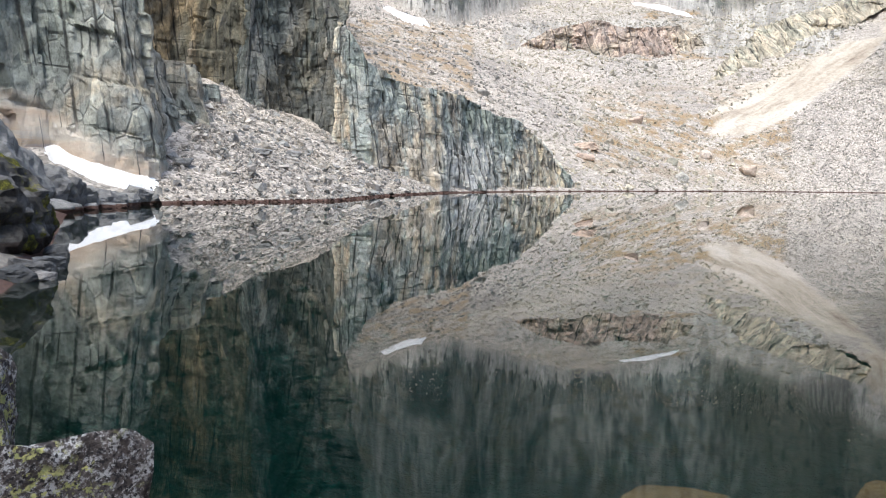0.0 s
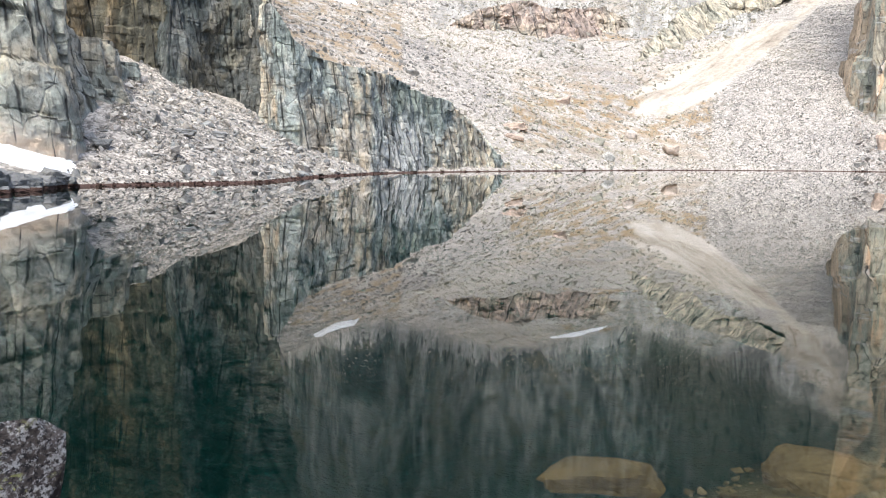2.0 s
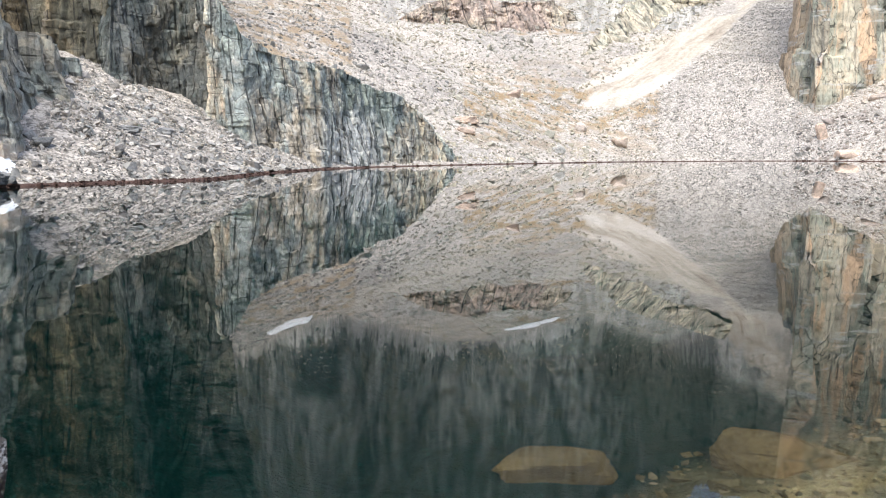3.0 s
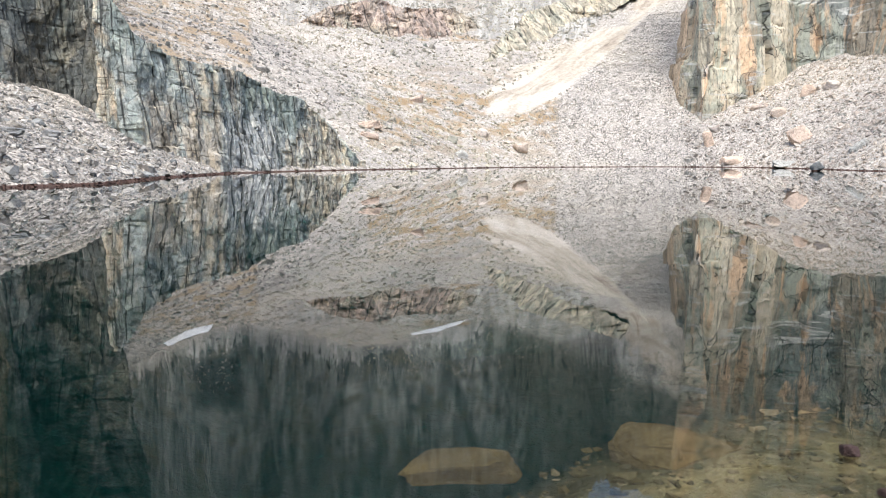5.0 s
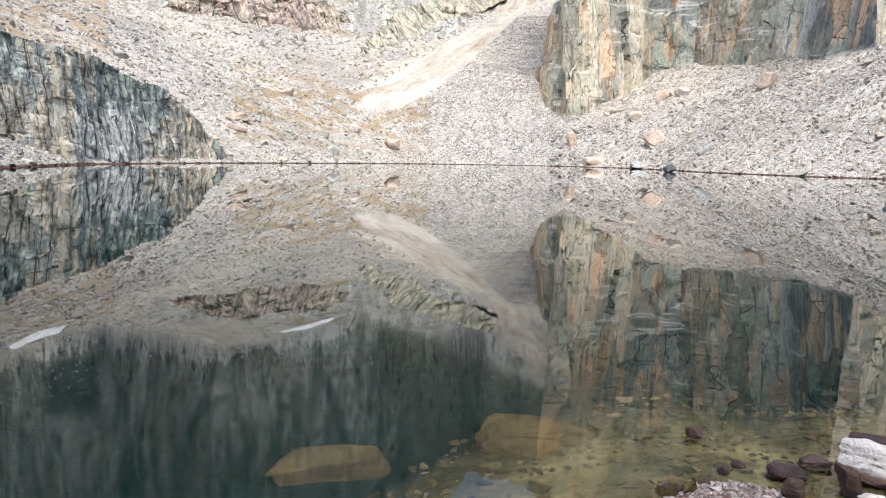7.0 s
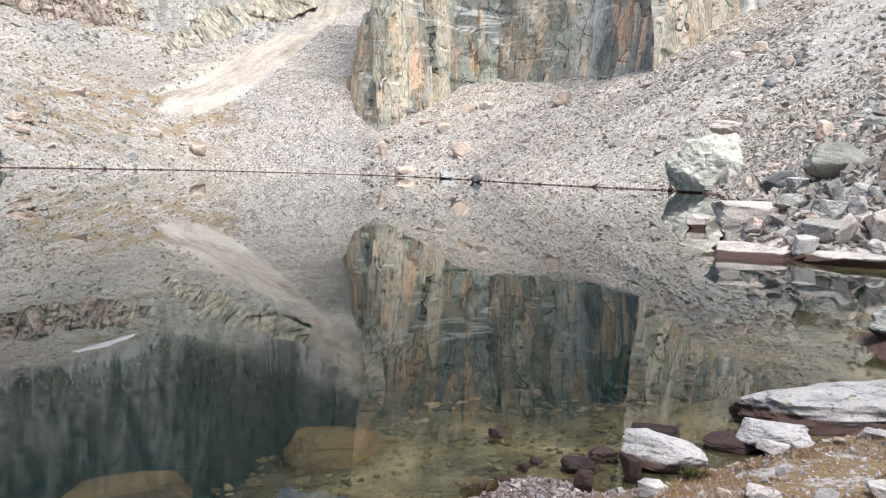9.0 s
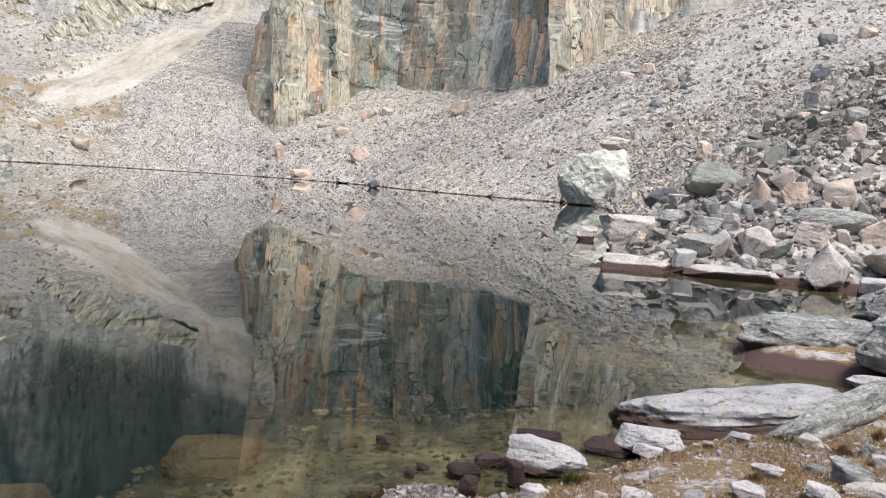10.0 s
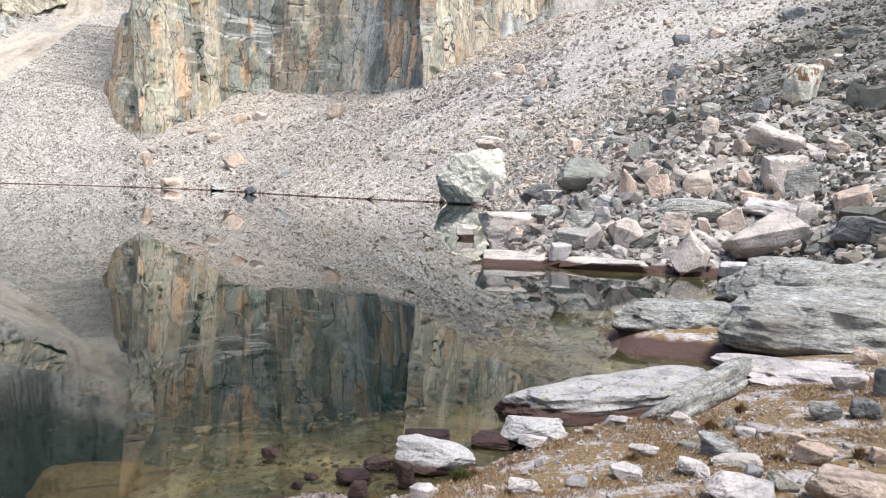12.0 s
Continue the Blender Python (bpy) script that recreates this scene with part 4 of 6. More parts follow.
def cliff(name, path, step, material, seed, label, column=4.0, bed=5.0, depth=1.0, batter=0.10, lean=0.0, back=25.0, rough=1.0, fine=1.0, facet=0.0, roof=0.35):
    """A jointed rock face over a base line of (x, y, base z, crest z), closed by a top that runs back into the mountain."""
    p = np.array(path, float)
    seg = np.hypot(np.diff(p[:, 0]), np.diff(p[:, 1]))
    s = np.concatenate([[0], np.cumsum(seg)])
    u = np.arange(0, s[-1], step)
    fx, fy, z0, z1 = (np.interp(u, s, p[:, i]) for i in range(4))
    k = max(3, int(6 / step))
    ker = np.ones(k) / k
    sx, sy = (np.convolve(np.pad(q, k, mode="reflect", reflect_type="odd"), ker, "same")[k:-k] for q in (fx, fy))
    tx, ty = np.gradient(sx), np.gradient(sy)
    tl = np.hypot(tx, ty)
    nx, ny = ty / tl, -tx / tl                       # towards the lake when the path runs left to right
    nv = int((z1 - z0).max() / step) + 2
    w = np.linspace(0, 1, nv)
    U, W = np.meshgrid(u, w, indexing="ij")
    Z = z0[:, None] + W * (z1 - z0)[:, None]
    H = Z - z0[:, None]
    warp = 0.35 * column * np.sin(Z / (2.6 * bed) + 2.3 * np.sin(U / 17 + seed)) + 0.3 * column * np.sin(U / (1.3 * column) + seed) + lean * H
    c = (U + warp) / column
    ci, cf = np.floor(c), c - np.floor(c)
    t = (Z + 0.12 * U + bed * 1.6 * hash2(ci, 0 * ci, seed) + 0.8 * np.sin(U / 6.0)) / (bed * (0.6 + 0.9 * hash2(ci, 0 * ci + 3, seed)))
    ti, tf = np.floor(t), t - np.floor(t)
    out = depth * 1.5 * (hash2(ci, 0 * ci + 1, seed + 1) - 0.5) + depth * 0.9 * (hash2(ci, ti, seed + 2) - 0.5)
    big = np.floor(c / 4.3)
    out += depth * 2.4 * (hash2(big, 0 * big, seed + 5) - 0.5)
    sub = (c * 3.1 + 0.5 * np.sin(Z / 3.0))
    out += facet * depth * ((cf - 0.5) * (hash2(ci, ti, seed + 12) - 0.5) + 0.8 * (tf - 0.5) * (hash2(ci, ti, seed + 13) - 0.5))
    out += fine * depth * 0.35 * (hash2(np.floor(sub), np.floor(t * 1.9), seed + 3) - 0.5)
    out -= depth * 0.7 * np.exp(-(np.minimum(cf, 1 - cf) * column / (0.8 * step)) ** 2) * (hash2(ci, np.floor(Z / 9), seed) > 0.5)
    out -= depth * 0.3 * np.exp(-(np.minimum(tf, 1 - tf) * bed / (0.8 * step)) ** 2) * (hash2(ci, ti, seed + 9) > 0.5)
    small = c * 5.3 + 0.6 * np.sin(Z / 1.7 + ci)
    out += fine * depth * 0.28 * (hash2(np.floor(small), np.floor(Z / (0.22 * bed) + 3 * hash2(np.floor(small), ci, seed)), seed + 6) - 0.5)
    X0, Y0 = fx[:, None] + 0 * Z, fy[:, None] + 0 * Z
    out += rough * depth * 1.3 * fbm(U * 0.11, Z * 0.09, 0 * Z + seed, 6, 0.55)
    out -= rough * depth * 0.5 * np.abs(fbm(U * 0.5, Z * 0.22, 0 * Z - seed, 3)) 
    out = out - batter * H
    X, Y = X0 + nx[:, None] * out, Y0 + ny[:, None] * out
    far = np.hypot(X[:, -1], Y[:, -1])
    ax, ay = X[:, -1] / far, Y[:, -1] / far          # the top runs back, away from the lake
    top = [(X[:, -1] + ax * back * q, Y[:, -1] + ay * back * q, Z[:, -1] + back * q * roof + 0.6 * wobble(U[:, -1], 0 * u + 9 * q, 0.5, seed)) for q in (0.25, 0.6, 1.0)]
    X = np.concatenate([X] + [q[0][:, None] for q in top], 1)
    Y = np.concatenate([Y] + [q[1][:, None] for q in top], 1)
    Z = np.concatenate([Z] + [q[2][:, None] for q in top], 1)
    me = mesh_of(name, np.stack([X, Y, Z], -1).reshape(-1, 3), grid_faces(len(u), Z.shape[1]), material, False)
    along = np.concatenate([U, np.repeat(U[:, -1:], 3, 1)], 1)
    me.attributes.new("along", "FLOAT", "POINT").data.foreach_set("value", along.ravel().astype(np.float32))
    return tagged(new(name, me), label, "cliff")


def base_line(*spots):
    """Base line from (bearing, slope of the line of sight to its foot, crest height above the foot, metres to step back)."""
    rows = []
    for b, rise, high, *off in spots:
        x, y, z = meet(b, rise)
        r = math.hypot(x, y)
        k = (r + (off[0] if off else 0)) / r
        rows.append((x * k, y * k, z - 2.0, z + high))
    return rows
cliff("cliff", base_line((-27, 0.14, 60, 14), (-19, 0.12, 60, 9), (-16.2, 0.108, 58, 3), (-13.6, 0.092, 56, 1), (-12.0, 0.08, 50, 4)),
      0.36, m_recess, 6, "dark brown streaked cliff in the recess above the scree fan", 3.0, 6.0, 0.7, 0.10, 0.0)
def crest_line(batter, *spots):
    """Base line from (bearing, slope of the line of sight to the foot, slope to the crest, metres to step back)."""
    rows = []
    for b, low, high, *off in spots:
        x, y, z = meet(b, low)
        r = math.hypot(x, y)
        k = (r + (off[0] if off else 0)) / r
        tall = (EYE + high * r * k - z) / (1 - batter * high)
        rows.append((x * k, y * k, z - 2.0, z + tall))
    return rows


cliff("cliff", crest_line(0.12, (-44, 0.04, 0.62), (-36, 0.04, 0.62), (-30, 0.03, 0.60), (-27, 0.03, 0.52), (-24, 0.01, 0.42), (-22, 0.0, 0.32), (-20.7, 0.0, 0.245), (-20.0, 0.008, 0.207), (-19.4, 0.030, 0.170), (-18.0, 0.060, 0.139), (-16.9, 0.086, 0.114), (-16.5, 0.10, 0.110, 4)),
      0.24, m_left, 3, "greenish-grey jointed cliff with cream base above snow and scree", 3.0, 4.4, 0.7, 0.12, 0.05, 14, 0.8, 0.5, 0.8, 0.1)
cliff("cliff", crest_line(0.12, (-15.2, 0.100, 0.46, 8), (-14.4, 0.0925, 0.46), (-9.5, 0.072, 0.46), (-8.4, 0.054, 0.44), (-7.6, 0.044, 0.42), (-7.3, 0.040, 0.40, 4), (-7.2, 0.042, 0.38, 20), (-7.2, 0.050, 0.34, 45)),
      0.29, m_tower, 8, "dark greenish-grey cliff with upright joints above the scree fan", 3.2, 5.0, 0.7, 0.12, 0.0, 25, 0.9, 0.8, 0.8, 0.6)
cliff("cliff", crest_line(0.07, (-9.4, 0.068, 0.205, 5), (-8.2, 0.050, 0.195), (-6.85, 0.032, 0.180), (-5.6, 0.020, 0.147), (-3.7, 0.011, 0.127), (-1.8, -0.003, 0.119),
                            (0.2, -0.0125, 0.112), (2.05, -0.0125, 0.107), (3.3, -0.0125, 0.091), (5.95, -0.012, 0.076), (7.5, -0.011, 0.055), (9.0, -0.0105, 0.021), (9.7, -0.010, -0.002), (10.2, 0.0, 0.002, 6)),
      0.24, m_ridge, 9, "greenish-grey rock ridge with cream slabs stepping into the lake", 2.6, 4.4, 0.7, 0.07, 0.0, 25, 0.7, 0.8, 0.8, 0.05)
RIGHT = crest_line(0.10, (31.75, 0.104, 0.15, 6), (31.95, 0.088, 0.172, 2), (32.4, 0.0665, 0.20), (33.3, 0.053, 0.235), (34.0, 0.041, 0.31), (35.0, 0.051, 0.50), (36.0, 0.0610, 0.60), (37.65, 0.0765, 0.62), (39.5, 0.0955, 0.62), (40.2, 0.103, 0.62, 4), (42.8, 0.115, 0.62, 5), (43.4, 0.117, 0.62),
                   (47.4, 0.1168, 0.62), (48.6, 0.117, 0.62, 5), (50.97, 0.1182, 0.60, 6), (53.3, 0.127, 0.58, 6), (53.9, 0.132, 0.56, -2), (55.87, 0.1590, 0.54), (58.7, 0.194, 0.52), (62.3, 0.231, 0.50), (64, 0.246, 0.48))
cliff("cliff", RIGHT,
      0.75, m_right, 14, "ochre and green-grey cliff of tall jointed blocks above a talus slope", 17.0, 30.0, 1.5, 0.10, 0.03, 22, 0.34, 0.25, 1.6)
# outcrops on the far slope
cliff("rock_outcrop", base_line((5.5, 0.165, 2), (7.5, 0.163, 9), (11, 0.160, 14), (14, 0.156, 12), (17.6, 0.156, 13), (18.4, 0.165, 4)), 0.8, m_outcrop, 23, "low brownish rock band across the far scree", 7.0, 4.0, 1.6, 0.5, 0.0, 12, roof=0.0)
cliff("rock_outcrop", base_line((18.8, 0.115, 1), (20.0, 0.122, 3), (21.5, 0.135, 8), (23.5, 0.150, 13), (26.0, 0.172, 11), (29.5, 0.202, 7), (31.0, 0.222, 2), (32.0, 0.235, -1)), 0.8, m_outcrop_green, 24, "pale green rock outcrop with dark streaks beside the pale slab", 8.0, 9.0, 1.5, 0.75, 0.0, 25, roof=-0.05)

# ---- scree
def bare(b, rise):
    """False on the pale slab and the fine grey cone beside it."""
    left = np.interp(rise, [0.05, 0.062, 0.108, 0.160, 0.198, 0.30], [18.6, 17.7, 21.3, 26.1, 29.1, 33.5])
    right = np.interp(rise, [0.05, 0.068, 0.098, 0.152, 0.196, 0.30], [20.6, 22.8, 25.4, 28.8, 31.6, 35.0])
    return ~((b > left + 0.6) & (b < right) & (rise > 0.06))


def parted(p, side):
    return [q[side] for q in p]


p = spread(1, 27000, -22, 1, 55, 150, lambda x, y, b, r, z, d: (d > -0.3) & ((z - EYE) / r < np.interp(b, [-22, -20, -18, -16.3, -14, -9.3, -3.6, 0.5], [-0.02, 0.0, 0.06, 0.115, 0.10, 0.062, 0.016, -0.01])))
rng = np.random.default_rng(5)
stones("scree", *p[:3], np.clip(rng.lognormal(-1.85, 0.6, len(p[0])), 0.09, 1.4), m_grey, 11, "grey angular scree fan between two cliffs", singles=300, single_material=m_grey_one, slope="scree_fan")
p = spread(47, 260, -19, -1, 62, 110, lambda x, y, b, r, z, d: (d > 0.2) & ((z - EYE) / r < np.interp(b, [-20, -18, -16.3, -14, -9.3, -3.6, 0.5], [0.0, 0.05, 0.10, 0.09, 0.05, 0.01, -0.02])))
stones("rubble", *p[:3], np.clip(rng.lognormal(-0.1, 0.35, len(p[0])), 0.6, 2.2), m_grey, 48, "larger grey blocks lying on the scree fan", "rubble", (0.3, 0.6), singles=200, single_material=m_grey_one, slope="block_field")
p = spread(2, 45000, -9, 35, 125, 475, lambda x, y, b, r, z, d: (d > -0.3) & (r > np.interp(b, [-9, 0, 4], [150, 150, 125])) & ((z - EYE) / r < 0.29) & bare(b, (z - EYE) / r))
cone = np.interp((p[2] - EYE) / p[4], [-0.02, 0.06, 0.09, 0.153, 0.2, 0.3], [20.5, 22.6, 25.0, 28.8, 31.6, 35]) < p[3]
size = np.where(cone, 0.6, 1.0) * np.clip(rng.lognormal(-0.62, 0.55, len(p[0])), 0.3, np.where(cone, 2.0, 4.5))
dull = p[3] + 2.5 * np.sin(p[4] * 0.05) + rng.normal(0, 1.5, len(p[0])) < 5.5
stones("scree", *parted(p[:3], ~dull), size[~dull], m_warm, 12, "warm pinkish-grey blocky scree across the head of the valley", sink=0.42, singles=300, single_material=m_warm_one, slope="scree_slope")
stones("scree", *parted(p[:3], dull), size[dull], m_grey, 18, "grey blocky scree above the rock ridge", sink=0.42, singles=150, single_material=m_grey_one, slope="scree_slope")
p = spread(48, 20000, 21, 34, 215, 400, lambda x, y, b, r, z, d: (d > 0.2) & ((z - EYE) / r < 0.22) & (np.interp((z - EYE) / r, [-0.02, 0.06, 0.09, 0.153, 0.2, 0.3], [20.5, 22.8, 25.2, 28.9, 31.7, 35]) < b))
stones("scree", *p[:3], np.clip(rng.lognormal(-1.0, 0.32, len(p[0])), 0.25, 0.8), m_grey, 49, "fine grey debris cone beside the pale slab", sink=0.25)
p = spread(3, 38000, 33, 64, 120, 330, lambda x, y, b, r, z, d: (d > -0.3) & ((z - EYE) / r < np.interp(b, [33, 33.9, 36.6, 40, 43, 47, 52, 53.5, 57.7, 61.5, 64], [0.1, 0.05, 0.07, 0.106, 0.124, 0.13, 0.12, 0.15, 0.18, 0.24, 0.27])))
stones("scree", *p[:3], np.clip(rng.lognormal(-0.95, 0.62, len(p[0])), 0.2, 3.5), m_pink, 13, "pinkish scree slope below the ochre cliff", sink=0.40, singles=300, single_material=m_pink_one, slope="scree_slope")
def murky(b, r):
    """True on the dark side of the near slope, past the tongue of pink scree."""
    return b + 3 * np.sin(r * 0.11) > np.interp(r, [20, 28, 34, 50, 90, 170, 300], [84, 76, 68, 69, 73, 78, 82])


p = spread(4, 18000, 58, 98, 19, 170, lambda x, y, b, r, z, d: d > -0.1, 0.3)
size = np.clip(rng.lognormal(-1.35, 0.55, len(p[0])) * (0.5 + p[4] / 100), 0.12, 2.0)
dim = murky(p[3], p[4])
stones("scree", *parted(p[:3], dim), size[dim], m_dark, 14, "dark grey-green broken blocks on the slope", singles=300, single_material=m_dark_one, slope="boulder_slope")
stones("scree", *parted(p[:3], ~dim), size[~dim], m_pink, 15, "pinkish broken scree running down between the dark blocks", singles=200, single_material=m_pink_one, slope="scree_slope")
p = spread(42, 11000, 59, 98, 20, 62, lambda x, y, b, r, z, d: d > 0.1, 0.6)
size = np.clip(rng.lognormal(-1.65, 0.5, len(p[0])), 0.08, 0.7)
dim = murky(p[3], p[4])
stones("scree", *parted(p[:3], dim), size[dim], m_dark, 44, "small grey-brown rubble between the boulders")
stones("scree", *parted(p[:3], ~dim), size[~dim], m_pink, 45, "small pinkish rubble between the boulders")
p = spread(41, 12000, 60, 98, 90, 340, lambda x, y, b, r, z, d: (d > 1) & (r > np.interp(b, [60, 64, 98], [150, 110, 90])))
size = np.clip(rng.lognormal(-0.35, 0.5, len(p[0])), 0.3, 3.0)
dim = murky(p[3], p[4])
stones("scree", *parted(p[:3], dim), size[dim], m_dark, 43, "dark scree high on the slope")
stones("scree", *parted(p[:3], ~dim), size[~dim], m_pink, 47, "pinkish-grey scree high on the slope")
p = spread(45, 2200, 60, 97, 20.5, 60, lambda x, y, b, r, z, d: (d > 0.3) & (r < np.interp(b, [60, 66, 72, 97], [60, 50, 38, 32])), 0.35)
stones("rubble", *p[:3], np.clip(rng.lognormal(-1.35, 0.45, len(p[0])) * (0.8 + p[4] / 120), 0.15, 0.9), m_pink, 46, "pale pinkish blocks piled on the slope", "rubble", singles=300, single_material=m_pink_one, slope="block_pile")

# ---- single rocks
m_darkrock = stone_material("dark_shore_rock", [(0.20, 0.20, 0.20), (0.27, 0.27, 0.265), (0.16, 0.165, 0.165)], 0.2, False)
m_wetrock = stone_material("dark_wet_rock", [(0.10, 0.105, 0.11), (0.06, 0.063, 0.065), (0.22, 0.215, 0.21)], 0.1, False, 0.5, False)
ROCKS = {}


def boulder(bearing, r, w, dep, h, material, label, seed, heading=0.0, tip=(0, 0), sub=4, sink=0.08, z=None, soft=45.0, boxy=0.74, rough=0.075, planes=14, group="", category="boulder", name="boulder"):
    """One rock whose front foot stands r metres off on that bearing; w across the line of sight, dep along it."""
    x, y = polar(bearing, r + dep / 2)
    foot = float(ground_height([x], [y])[0]) if z is None else z
    if z is None:
        foot = max(foot, -0.15) if r < 30 else foot
    key = (seed, sub, soft, boxy, rough, planes)
    if key not in ROCKS:
        ROCKS[key] = rock_shape(seed, sub, planes, soft, rough, boxy)
    v, f = ROCKS[key]
    me = mesh_of(name, v * np.array([w, dep, h]) / 2, f, material, False)
    ob = new(name, me)
    ob.matrix_world = pose(float(x), float(y), foot + h * (0.5 - sink), tip[0], tip[1], heading - bearing)
    return tagged(ob, label, category, group)


def slab(bearing, r, w, dep, h, material, label, seed, **more):
    return boulder(bearing, r, w, dep, h, material, label, seed, **{"soft": 60.0, "boxy": 0.72, "planes": 8, "rough": 0.022, **more})


def whale(bearing, r, w, dep, h, material, label, seed, **more):
    return boulder(bearing, r, w, dep, h, material, label, seed, **{"soft": 9.0, "boxy": 0.8, "planes": 14, "rough": 0.085, "sub": 5, **more})


def cushions(rock, name, material, label, seed, cover, thick, low=-0.6):
    """Patches that grow on a rock: the faces where a noise is high, lifted off the stone, with a rim that goes back into it."""
    me = rock.data
    n = len(me.vertices)
    v = np.zeros(n * 3, np.float32)
    me.vertices.foreach_get("co", v)
    v = v.reshape(-1, 3).astype(float)
    f = np.array([p.vertices[:] for p in me.polygons])
    size = np.abs(v).max(0)
    q = v / size
    g = fbm(q[:, 0] * 3.2 + seed, q[:, 1] * 3.2, q[:, 2] * 3.2, 4, 0.6) + 0.25 * q[:, 2]
    lift = np.clip((g - cover) * 2.5, -0.25, 1) * (q[:, 2] > low)
    use = (lift[f] > 0).any(1)
    keep, inv = np.unique(f[use], return_inverse=True)
    nrm = q / np.linalg.norm(q, axis=1, keepdims=True)
    lump = 1 + 0.6 * fbm(q[:, 0] * 14, q[:, 1] * 14, q[:, 2] * 14 + seed, 3)
    w = v + nrm * (thick * lift * lump)[:, None]
    return part(name, mesh_of(name, w[keep], inv.reshape(-1, 3), material, True), rock, label)


def perched(b, low, high, wide, deep, material, label, tip, seed, sub=4):
    """A rock by its bearing, the slopes of the lines of sight to its foot and its top, and its breadth in degrees."""
    x, y, z = meet(b, low)
    r = math.hypot(x, y)
    if z < 0:
        r, z = -EYE / low, 0.0
    w, h = r * radians(wide), r * (high - low)
    a = radians(abs(tip))
    # a tilted block fills a larger box than its own sides
    w, h = max(0.6 * w, (w - h * math.sin(a) * 0.5)), max(0.55 * h, h - w * math.sin(a) * 0.55)
    return boulder(b, r, w, w * deep, h * 1.22, material, label, seed, heading=(seed * 29) % 30 - 15, tip=((seed * 7) % 12 - 6, tip), sub=sub, sink=0.0, z=z - 0.18 * h, soft=50.0, boxy=(0.70, 0.78, 0.86)[seed % 3], rough=0.045, planes=(6, 9, 12)[seed % 3])


